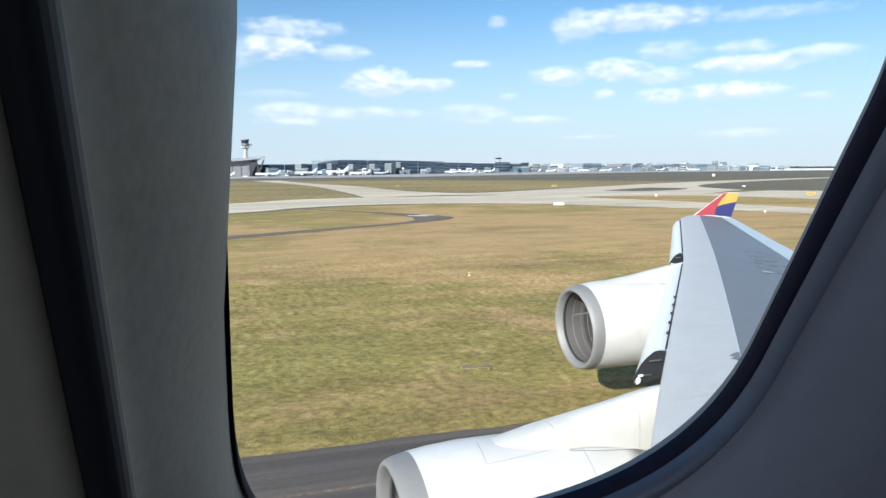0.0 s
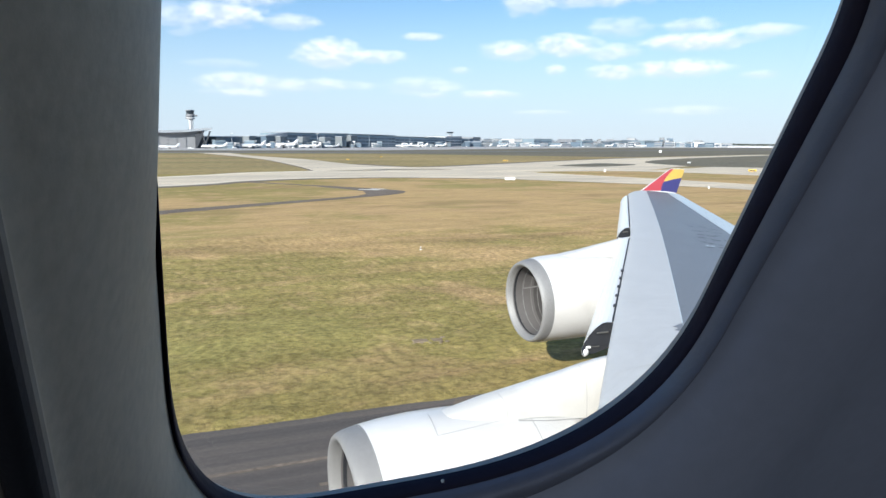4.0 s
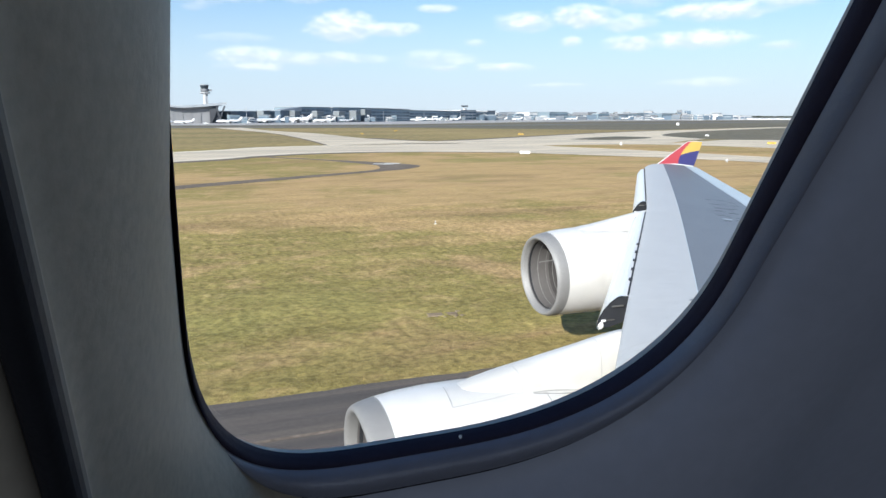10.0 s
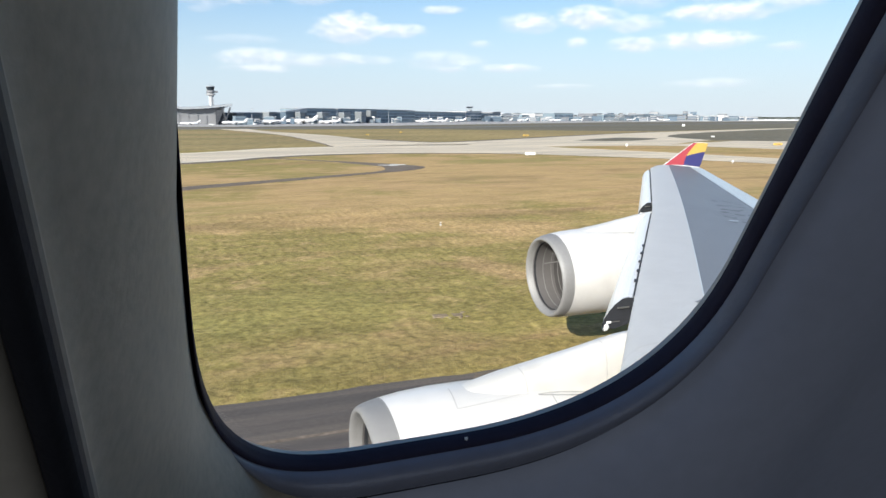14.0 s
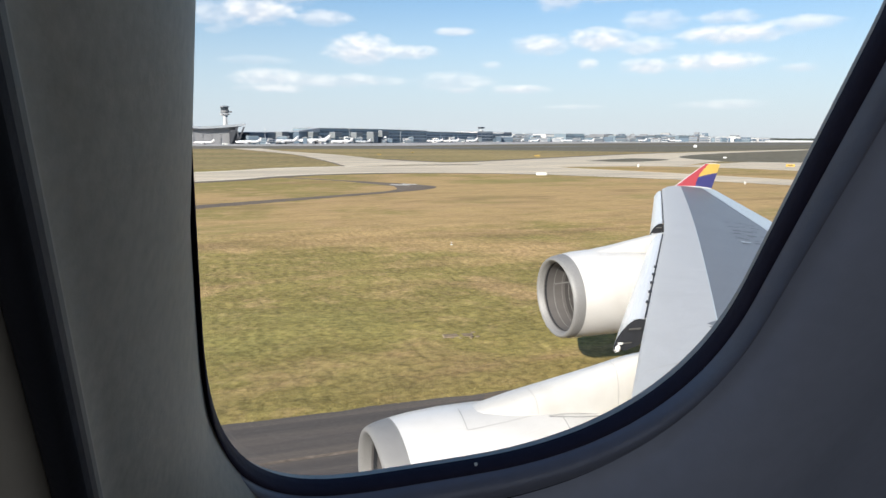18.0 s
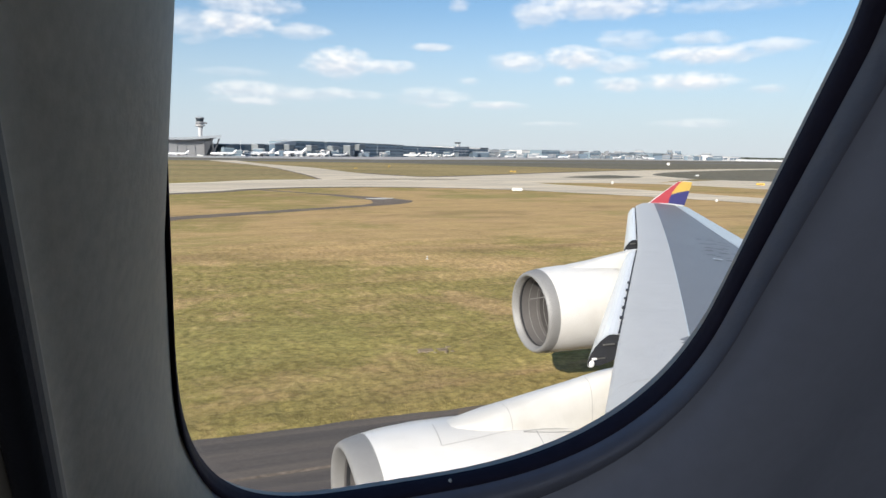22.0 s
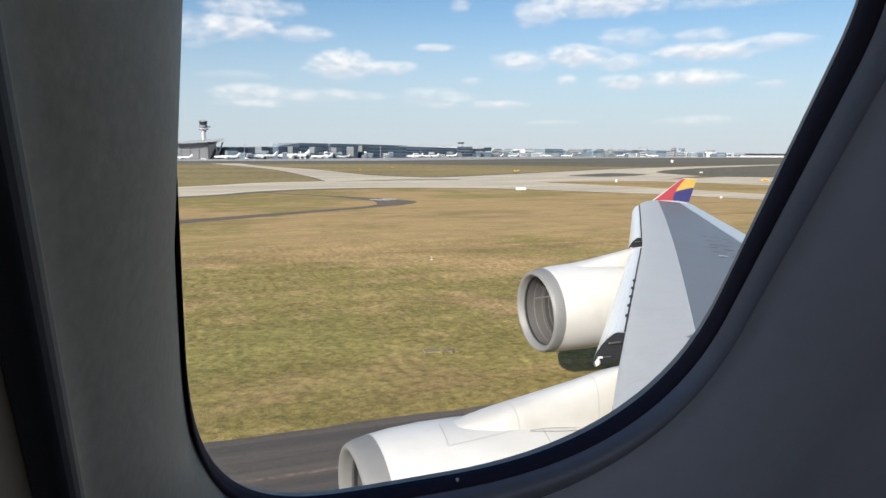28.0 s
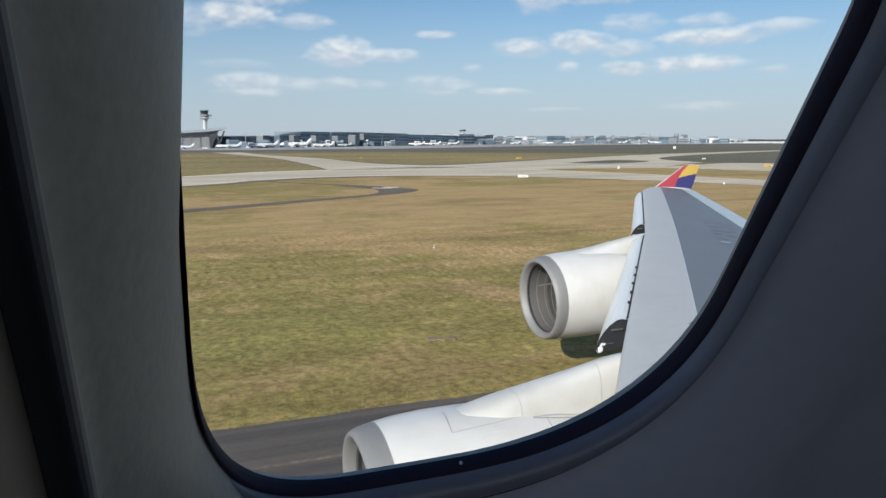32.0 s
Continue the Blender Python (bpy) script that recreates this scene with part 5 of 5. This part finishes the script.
control_tower(2.22, 900.0, top_at(900, 2.32), 8.0, "tall slim airport control tower with a wide dark cab")
control_tower(22.45, 1230.0, top_at(1230, 0.84), 10.0, "low old control tower with a dark cab on a terminal", False)

# terminals along the apron
facade("terminal_wing", 3.2, 8.0, 0.33, DARK_GLASS, "dark glazed terminal wing", bands=2, posts=16, rise_end=0.36, back=45)
facade("terminal", 7.8, 9.4, 0.42, DARK_GLASS, "blue-grey terminal end with a curved roof", bands=2, posts=6, rise_end=0.68, deep=8)
facade("terminal", 9.4, 14.3, 0.69, BLUE_WALL, "long dark blue terminal under a gently curved roof", bands=3, posts=14, rise_end=0.63)
facade("terminal", 14.3, 18.0, 0.62, BLUE_WALL, "long dark blue terminal under a gently curved roof", bands=3, posts=12, rise_end=0.46)
facade("terminal", 18.0, 22.1, 0.45, BLUE_WALL, "lower blue-grey terminal with window bands", bands=3, posts=12, rise_end=0.30)
facade("terminal_block", 22.15, 23.4, 0.47, PALE_WALL, "grey terminal block below the old tower", bands=3, posts=4)
facade("terminal_block", 23.4, 24.3, 0.30, BLUE_WALL, "blue-grey glazed terminal block", bands=2, posts=4)
facade("terminal_block", 24.3, 24.95, 0.42, HALL_GREY, "grey stair block on the terminal", bands=2, posts=2)
for a, w, r in ((4.3, 0.55, 0.30), (6.75, 0.5, 0.38), (9.1, 0.4, 0.38), (10.9, 0.55, 0.36), (12.6, 0.5, 0.34), (13.9, 0.35, 0.40), (14.7, 0.5, 0.5)):
    facade("stair_tower", a - w / 2, a + w / 2, r, STAIR_GREY, "grey stair tower before the terminal glass", "stair tower", back=28 if a < 8 else -12, deep=10, bands=1, posts=2, group="stair towers")
# jumble of halls and offices further off
rng = random.Random(11)
deg = 25.0
while deg < 38.5:
    w = rng.uniform(0.5, 1.5)
    rise = rng.uniform(0.10, 0.36) * (1.0 if deg < 31 else 0.6)
    mat, word = rng.choice([(BLUE_WALL, "blue-grey"), (PALE_WALL, "pale grey"), (HALL_GREY, "grey"), (WHITE_WALL, "white"), (BLUE_WALL, "blue-grey")])
    facade("airport_building", deg, deg + w, rise, mat, f"low {word} airport building with window bands", bands=2, posts=5, back=rng.uniform(-30, 80), group="distant airport buildings")
    deg += w * rng.uniform(0.8, 1.05)
for a, w, r, m in ((25.5, 0.6, 0.30, WHITE_WALL), (28.4, 1.5, 0.30, WHITE_WALL), (30.6, 0.5, 0.18, PALE_WALL), (32.6, 0.7, 0.3, HALL_GREY), (33.4, 0.5, 0.26, WHITE_WALL), (35.6, 0.5, 0.2, WHITE_WALL),
                   (37.4, 0.9, 0.12, WHITE_WALL), (38.4, 0.7, 0.16, WHITE_WALL), (40.0, 0.5, 0.05, WHITE_WALL), (41.2, 0.5, 0.12, WHITE_WALL), (42.1, 0.35, 0.16, WHITE_WALL), (42.9, 0.9, 0.08, WHITE_WALL),
                   (43.9, 0.8, 0.06, PALE_WALL), (39.3, 1.2, 0.02, PALE_WALL)):
    facade("cargo_hall", a - w / 2, a + w / 2, r, m, "distant white cargo hall", "hall", back=20, bands=1, posts=3, group="distant cargo halls")
facade("long_shed", 44.2, 49.5, -0.10, WHITE_WALL, "very long low white shed on the horizon", "shed", back=0, bands=1, posts=9)


# clutter before and between them: sheds, plant rooms, gates, piers
def small_block(deg, back, wide, high, mat, label):
    p = spot(deg, apron_at(deg, back))
    thing = new("apron_shed")
    thing.location, thing.rotation_euler = p, (0, 0, -radians(deg + rng.uniform(-25, 10)))
    tagged(thing, label, "shed", "sheds and plant rooms by the apron")
    wall = part("wall", box_bm((wide, wide * 0.7, high), (0, 0, high / 2), 0.0), mat, thing)
    part("roof", box_bm((wide + 0.8, wide * 0.7 + 0.8, 0.5), (0, 0, high + 0.25), 0.1), rng.choice([ROOF_GREY, PALE_WALL, DARK_MATT]), thing)
    for q in range(2):
        part("window_band", box_bm((wide * 0.9, 0.2, high * 0.2), (0, -wide * 0.35 - 0.08, high * (0.3 + 0.4 * q))), DARK_GLASS, wall)


for k in range(110):
    a = rng.uniform(23.5, 43.0)
    mat, word = rng.choice([(PALE_WALL, "pale grey"), (BLUE_WALL, "blue-grey"), (HALL_GREY, "grey"), (DARK_GLASS, "dark glazed"), (STAIR_GREY, "dull grey"), (DARK_GLASS, "dark glazed"), (WHITE_WALL, "white") if a > 27 else (STAIR_GREY, "dull grey")])
    high = rng.uniform(4.0, 9.5) * (1.0 if a < 33 else 1.3)
    small_block(a, rng.uniform(-30, -2) if k % 3 else rng.uniform(80, 160), rng.uniform(7, 22), high * (1.0 if k % 3 else 1.7), mat, f"small {word} shed with a flat roof by the apron")

# gates and plant rooms before the terminal glass
for k in range(44):
    a = rng.uniform(3.6, 23.0)
    mat, word = rng.choice([(PALE_WALL, "pale grey"), (BLUE_WALL, "blue-grey"), (STAIR_GREY, "dull grey"), (WHITE_WALL, "white"), (DARK_GLASS, "dark glazed")])
    small_block(a, rng.uniform(-26, -4), rng.uniform(3, 11), rng.uniform(3.5, 8.5), mat, f"small {word} gate building before the terminal")


def light_mast(deg, back, rise):
    d = apron_at(deg, back)
    h = top_at(d, rise)
    thing = new("apron_light_mast")
    thing.location = spot(deg, d)
    tagged(thing, "tall thin grey apron light mast", "mast", "light masts along the apron")
    round_part("pole", Vector((0, 0, 0)), [(0.35, 0), (0.18, h)], ROOF_GREY, thing, "", 6)
    part("lamp_head", box_bm((2.6, 0.8, 0.7), (0, 0, h), 0.1), PALE_WALL, thing)


for a, b, r in ((5.2, -20, 0.55), (8.6, 30, 0.72), (11.8, -20, 0.62), (15.9, -25, 0.70), (19.2, -25, 0.62), (21.3, 20, 0.58), (24.0, -20, 0.56), (26.2, -25, 0.52), (27.3, 30, 0.46), (29.1, -20, 0.50),
                (31.2, -20, 0.44), (33.1, 20, 0.42), (35.4, -20, 0.36), (37.2, -20, 0.34), (39.7, 0, 0.28)):
    light_mast(a, b, r)


# tree belts behind: uneven crowns
def tree_belt(name, a0, a1, rise, back, n, label):
    r = random.Random(int(a0 * 7))
    verts, faces = [], []
    for k in range(n):
        a = a0 + (a1 - a0) * (k + r.random()) / n
        d = apron_at(a, back + r.uniform(-40, 40))
        c = spot(a, d)
        h = top_at(d, rise) * r.uniform(0.75, 1.05)
        w = r.uniform(4, 9)
        for q in range(26):
            t, z = r.uniform(0, 6.28), r.uniform(0.12, 1.0)
            rad = w * math.sqrt(max(0.05, 1 - (z * 2 - 1.1) ** 2)) * r.uniform(0.5, 1)
            p = c + Vector((rad * math.cos(t), rad * math.sin(t), h * z))
            s = r.uniform(0.8, 2.2)
            i = len(verts)
            verts += [p + Vector((r.uniform(-s, s), r.uniform(-s, s), r.uniform(-s, s))) for _ in range(4)]
            faces += [(i, i + 1, i + 2), (i, i + 2, i + 3), (i, i + 1, i + 3), (i + 1, i + 2, i + 3)]
    return tagged(piece(name, verts, faces, TREE_GREEN), label, "trees", kind="stuff")


tree_belt("tree_belt", 24, 40, 0.22, 160, 420, "dark belt of trees behind the airport buildings")
tree_belt("tree_belt", 40, 52, 0.02, 300, 420, "dark low belt of trees on the horizon")
tree_belt("tree_belt", -14, 3, 0.2, 300, 200, "dark trees behind the great hall")


# parked jets
def jet(m, scale, label, tail=None):
    thing = new("parked_jet")
    tagged(thing, label, "airplane", "jets parked at the terminals")
    n = 18
    prof = [(-18, 0.05, 3.9), (-17.6, 0.7, 3.8), (-16.5, 1.35, 3.8), (-14.5, 1.85, 3.9), (-11, 1.98, 4.0), (6, 1.98, 4.0), (11, 1.7, 4.3), (15, 1.0, 4.9), (18, 0.25, 5.3)]
    rings = [[(x, r * math.cos(2 * math.pi * j / n), z + r * math.sin(2 * math.pi * j / n)) for j in range(n)] for x, r, z in prof]
    v, f = loft(rings, caps=(True, True))
    body = piece("fuselage", v, f, JET_WHITE, thing, "white fuselage", True)
    for s in (-1, 1):
        v, f = loft([[(-3.5, s * 1.8, 3.1), (3.2, s * 1.8, 3.1), (3.2, s * 1.8, 2.7), (-3.5, s * 1.8, 2.7)], [(4.6, s * 16.5, 4.4), (6.2, s * 16.5, 4.4), (6.2, s * 16.5, 4.3), (4.6, s * 16.5, 4.3)]], caps=(True, True))
        piece("wing", v, f, PALE_WALL, thing)
        v, f = loft([[(13.2, s * 0.7, 5.2), (16.6, s * 0.7, 5.2), (16.6, s * 0.7, 5.0), (13.2, s * 0.7, 5.0)], [(16.2, s * 6, 5.9), (17.8, s * 6, 5.9), (17.8, s * 6, 5.8), (16.2, s * 6, 5.8)]], caps=(True, True))
        piece("tailplane", v, f, PALE_WALL, thing)
        v, f = loft(turned([(-4.6, 0.75), (-4.4, 0.95), (-3.0, 1.0), (-1.2, 0.6)], (0.8, s * 5.7, 2.3), 14), caps=(True, True))
        piece("engine", v, f, JET_WHITE, thing, "", True)
        part("main_gear", box_bm((1.1, 0.5, 2.6), (1.6, s * 3.2, 1.3), 0.15), CAVITY, thing, "dark landing gear")
    part("nose_gear", box_bm((0.7, 0.4, 2.4), (-12.5, 0, 1.2), 0.1), CAVITY, thing, "dark nose gear")
    v, f = loft([[(11.5, -0.2, 5.8), (17.6, -0.2, 5.8), (17.6, 0.2, 5.8), (11.5, 0.2, 5.8)], [(16.6, -0.08, 10.4), (18.6, -0.08, 10.4), (18.6, 0.08, 10.4), (16.6, 0.08, 10.4)]], caps=(True, True))
    piece("tail_fin", v, f, tail or JET_WHITE, thing, "", True)
    for k in range(16):
        part("cabin_window", box_bm((0.5, 0.06, 0.45), (-11 + k * 1.35, -1.97, 4.55)), TOWER_DARK, body)
    thing.matrix_basis = m
    thing.scale = (scale, scale, scale)
    return thing


first_jet = jet(pose(*spot(9.0, apron_at(9.0, -30)), 0, 0, -15), 0.95, "white airliner parked before the terminal")
for a, more, turn, s in ((3.9, -18, -10, 0.9), (5.4, -16, -170, 0.95), (6.6, -32, 8, 1.15), (11.2, -30, -12, 0.92), (12.9, -28, 20, 0.8), (18.7, -30, -35, 0.9), (20.0, -30, -30, 0.9), (21.5, -30, -32, 0.95),
                         (25.4, -30, -40, 0.85), (26.6, -35, -30, 0.9), (29.2, -35, 150, 1.0), (31.0, -30, -30, 0.9), (35.0, -30, -30, 1.0), (37.6, -30, 140, 1.0), (-1.4, -60, 170, 1.0), (-3.0, -50, -20, 1.2), (0.6, -22, -20, 0.7)):
    other = copy_thing(first_jet, pose(*spot(a, apron_at(a, more)), 0, 0, turn))
    other.scale = (s * 0.76, s * 0.76, s * 0.7)


# low service vehicles and sheds dotted along the apron edge
def ground_vehicle(p, turn, size, mat, label):
    thing = new("service_vehicle")
    thing.location, thing.rotation_euler = p, (0, 0, radians(turn))
    tagged(thing, label, "vehicle", "vehicles on the apron")
    part("body", box_bm((size, size * 0.4, size * 0.3), (0, 0, size * 0.24), 0.15), mat, thing)
    part("cab", box_bm((size * 0.3, size * 0.38, size * 0.22), (-size * 0.3, 0, size * 0.48), 0.15), mat, thing)
    for dx in (-0.3, 0.3):
        part("wheel", box_bm((size * 0.16, size * 0.42, size * 0.16), (dx * size, 0, size * 0.085), 0.1), CAVITY, thing)


rng = random.Random(5)
for k in range(26):
    a = rng.uniform(0.5, 34)
    mat, word = rng.choice([(JET_WHITE, "white"), (SIGN_WHITE, "cream"), (PALE_WALL, "grey"), (PALE_WALL, "pale grey")])
    ground_vehicle(spot(a, apron_at(a, rng.uniform(-60, -40)), 0.06), rng.uniform(-30, 30), rng.uniform(2.5, 5), mat, f"small {word} service vehicle on the apron")


# ---------------------------------------------------------------- signs and boxes in the grass
def field_sign(x, y, turn, size, mat, label, z=0.01):
    thing = new("taxiway_sign")
    thing.location, thing.rotation_euler = (x, y, z), (0, 0, radians(turn))
    tagged(thing, label, "sign", "signs beside the taxiways")
    w, d, h = size
    part("panel", box_bm((w, d, h), (0, 0, 0.22 + h / 2), 0.03), mat, thing)
    for dx in (-0.35, 0.35):
        part("leg", box_bm((0.08, 0.08, 0.26), (dx * w, 0, 0.12)), STEEL, thing)
    part("face_bar", box_bm((w * 0.6, 0.02, h * 0.3), (0, -d / 2 - 0.012, 0.22 + h / 2)), CAVITY if mat is not SIGN_WHITE else PALE_WALL, thing)


field_sign(66.2, 127.8, -20, (2.1, 0.5, 0.55), SIGN_WHITE, "white sign box standing in dry grass")
field_sign(109, 156, -20, (0.5, 0.4, 0.7), SIGN_WHITE, "small white marker box on the grass island", 0.05)
field_sign(193, 220, -30, (1.2, 0.6, 0.5), SIGN_WHITE, "distant white sign box", 0.05)
field_sign(131, 257, -30, (2.2, 0.6, 0.5), SIGN_YELLOW, "distant yellow taxiway sign", 0.04)
field_sign(153.8, 149.7, -40, (2.2, 0.6, 0.6), SIGN_YELLOW, "yellow taxiway sign on short legs", 0.04)
field_sign(73, 289, -15, (1.3, 0.5, 0.35), SIGN_YELLOW, "distant yellow taxiway sign", 0.01)
field_sign(87.6, 94.6, -40, (0.3, 0.3, 0.35), SIGN_WHITE, "small white edge marker", 0.03)
field_sign(399, 491, -40, (2.2, 2.2, 2.0), SIGN_WHITE, "distant white instrument hut", 0.02)
field_sign(101, 333, -15, (1.3, 0.6, 0.4), SIGN_YELLOW, "distant yellow taxiway sign", 0.01)
field_sign(-3.0, 170, 0, (4.0, 0.6, 1.1), SIGN_YELLOW, "yellow direction sign beside the taxiway", 0.01)


# a squat white beacon in the grass
def beacon(x, y):
    thing = new("edge_light")
    thing.location = (x, y, 0.01)
    tagged(thing, "small pale edge light in the grass", "light", "edge lights in the grass")
    round_part("base", Vector((0, 0, 0)), [(0.10, 0), (0.10, 0.04), (0.05, 0.06)], SIGN_WHITE, thing, "", 12)
    round_part("stem", Vector((0, 0, 0.08)), [(0.02, 0), (0.02, 0.10)], STEEL, thing, "", 8)
    round_part("globe", Vector((0, 0, 0.17)), [(0.035, 0), (0.055, 0.035), (0.035, 0.07)], SIGN_WHITE, thing, "", 12)


beacon(17.2, 47.0)
bpy.data.objects["edge_light"].location.z = 0.05


# ---------------------------------------------------------------- further along the runway, passed before and after
def strip_of(points, half):
    """Both sides of a lane about a middle line."""
    line = [Vector(p) for p in smooth_line(points)]
    a, b = [], []
    for k, p in enumerate(line):
        d = (line[min(k + 1, len(line) - 1)] - line[max(k - 1, 0)]).normalized()
        n = Vector((-d.y, d.x))
        a.append(tuple(p + n * half))
        b.append(tuple(p - n * half))
    return a + b[::-1]


sheet("concrete_crossing", strip_of([(150, 19), (152, 45), (160, 75), (175, 105)], 16), 0.032, CONCRETE, "pale jointed concrete crossing from runway to taxiway", "taxiway")
for off in (-0.45, 0.45):
    sheet("guide_line", strip_of([(150 + off, 19), (152 + off, 45), (160 + off, 75), (175 + off, 105)], 0.11), 0.042, SIGN_YELLOW, "yellow guide line on the concrete crossing", "marking")
sheet("dirt_track", strip_of([(108, 20), (112, 34), (124, 48), (138, 62)], 2.2), 0.03, APRON, "bare gravel track through the grass", "track")


def barrier(x, y, turn):
    thing = new("barrier_board")
    thing.location, thing.rotation_euler = (x, y, 0.01), (0, 0, radians(turn))
    tagged(thing, "orange barrier board on posts in the grass", "barrier", "boards beside the track")
    for k in range(4):
        part("board", box_bm((1.5, 0.12, 0.8), (-2.4 + 1.6 * k, 0, 0.75), 0.02), SIGN_YELLOW, thing)
        part("post", box_bm((0.08, 0.08, 0.8), (-2.4 + 1.6 * k, 0.1, 0.4)), STEEL, thing)


barrier(118, 55, 12)
field_sign(137, 80, 10, (2.4, 0.5, 0.8), SIGN_YELLOW, "orange taxiway sign beside the crossing")
field_sign(131, 62, 15, (2.2, 0.5, 0.8), SIGN_WHITE, "white-backed sign on the grass")


def shaft_cover(x, y):
    thing = new("shaft_cover")
    thing.location = (x, y, 0.01)
    tagged(thing, "pale concrete shaft covers in gravel beside the runway", "cover", "shaft covers beside the runway")
    part("gravel_bed", box_bm((4.2, 2.2, 0.05), (0, 0, 0.02), 0.02), APRON, thing, "rough gravel surround")
    for dx in (-0.75, 0.75):
        part("slab", box_bm((1.3, 1.1, 0.06), (dx, 0, 0.05), 0.02), SIGN_WHITE, thing, "pale concrete slab")


shaft_cover(122, 21.5)
shaft_cover(64, 21.3)
# lane ahead with its painted roundel
sheet("service_lane", strip_of([(-120, 30), (-80, 44), (-40, 58), (-1, 82)], 2.6), 0.033, ROAD, "dark asphalt service lane ahead across the grass", "road")
for r_out, mat, z in ((2.0, LINE_WHITE, 0.045), (1.6, SIGN_RED, 0.049), (1.15, LINE_WHITE, 0.053)):
    sheet("lane_roundel", [(-46 + r_out * math.cos(a), 55.8 + r_out * math.sin(a)) for a in np.linspace(0, 2 * math.pi, 28, False)], z, mat, "red and white roundel painted on the service lane", "marking")


# ---------------------------------------------------------------- grass tufts near the runway
def tufts(name, x0, x1, y0, y1, count, size, seed, label):
    r = np.random.RandomState(seed)
    verts, faces = [], []
    for k in range(count):
        y = y0 + (y1 - y0) * r.rand() ** 1.5
        x = x0 + (x1 - x0) * r.rand()
        h = size * (0.5 + r.rand())
        for b in range(2):
            a = r.rand() * 6.283
            dx, dy = math.cos(a), math.sin(a)
            w = 0.35 * h
            lx, ly = r.uniform(-0.5, 0.5, 2) * h
            i = len(verts)
            verts += [(x + dx * w, y + dy * w, 0.005), (x - dx * w, y - dy * w, 0.005), (x + lx - dx * 0.1 * w, y + ly, h), (x + lx + dx * 0.1 * w, y + ly, h * 0.92)]
            faces.append((i, i + 1, i + 2, i + 3))
    return tagged(piece(name, verts, faces, GRASS), label, "grass", kind="stuff")


tufts("grass_tufts", -4, 34, 18.92, 21.5, 5000, 0.05, 3, "dry tan and green grass tufts beside the runway")


def clumps(x0, x1, y0, y1, step):
    """Clumped turf: a fine uneven sheet over the near field."""
    nx, ny = int((x1 - x0) / step), int((y1 - y0) / step)
    verts, faces = [], []
    for j in range(ny + 1):
        for i in range(nx + 1):
            x, y = x0 + (x1 - x0) * i / nx, y0 + (y1 - y0) * j / ny
            edge_fade = min(1.0, (y - y0) / 0.8, (y1 - y) / 3.0, (x - x0) / 2.0, (x1 - x) / 2.0)
            h = 0.5 + 0.4 * noise.noise((x * 1.1, y * 0.9, 0)) + 0.8 * noise.noise((x * 2.9, y * 2.6, 5)) + 0.55 * noise.noise((x * 6.1, y * 5.3, 2)) + 0.4 * noise.noise((x * 0.35, y * 0.3, 9))
            verts.append((x, y, 0.012 + edge_fade * max(0.0, 0.02 + 0.06 * h)))
    for j in range(ny):
        for i in range(nx):
            a = j * (nx + 1) + i
            faces.append((a, a + 1, a + nx + 2, a + nx + 1))
    return tagged(piece("grass_clumps", verts, faces, GRASS, smooth=True), "clumped dry and green turf beside the runway", "grass", kind="stuff")


clumps(-4, 46, 18.75, 60, 0.15)


# a sunken concrete cover with broken edges in the turf
cover_slab = new("drain_cover")
cover_slab.location, cover_slab.rotation_euler = (9.45, 24.85, 0.0), (0, 0, radians(-8))
tagged(cover_slab, "worn grey-brown concrete drain cover sunk in the turf", "drain cover")
part("slab", box_bm((0.62, 0.42, 0.10), (-0.35, 0.0, 0.05), 0.02, 3), WORN_SLAB, cover_slab)
part("slab", box_bm((0.55, 0.40, 0.09), (0.28, 0.03, 0.045), 0.02, -4), WORN_SLAB, cover_slab)
rng = random.Random(21)
for k in range(9):
    part("stone", box_bm((rng.uniform(0.08, 0.2), rng.uniform(0.08, 0.16), rng.uniform(0.07, 0.12)), (rng.uniform(-0.75, 0.75), rng.choice((-1, 1)) * rng.uniform(0.26, 0.36), 0.045), 0.015, rng.uniform(0, 90)),
         WORN_SLAB, cover_slab, "broken edge stone")
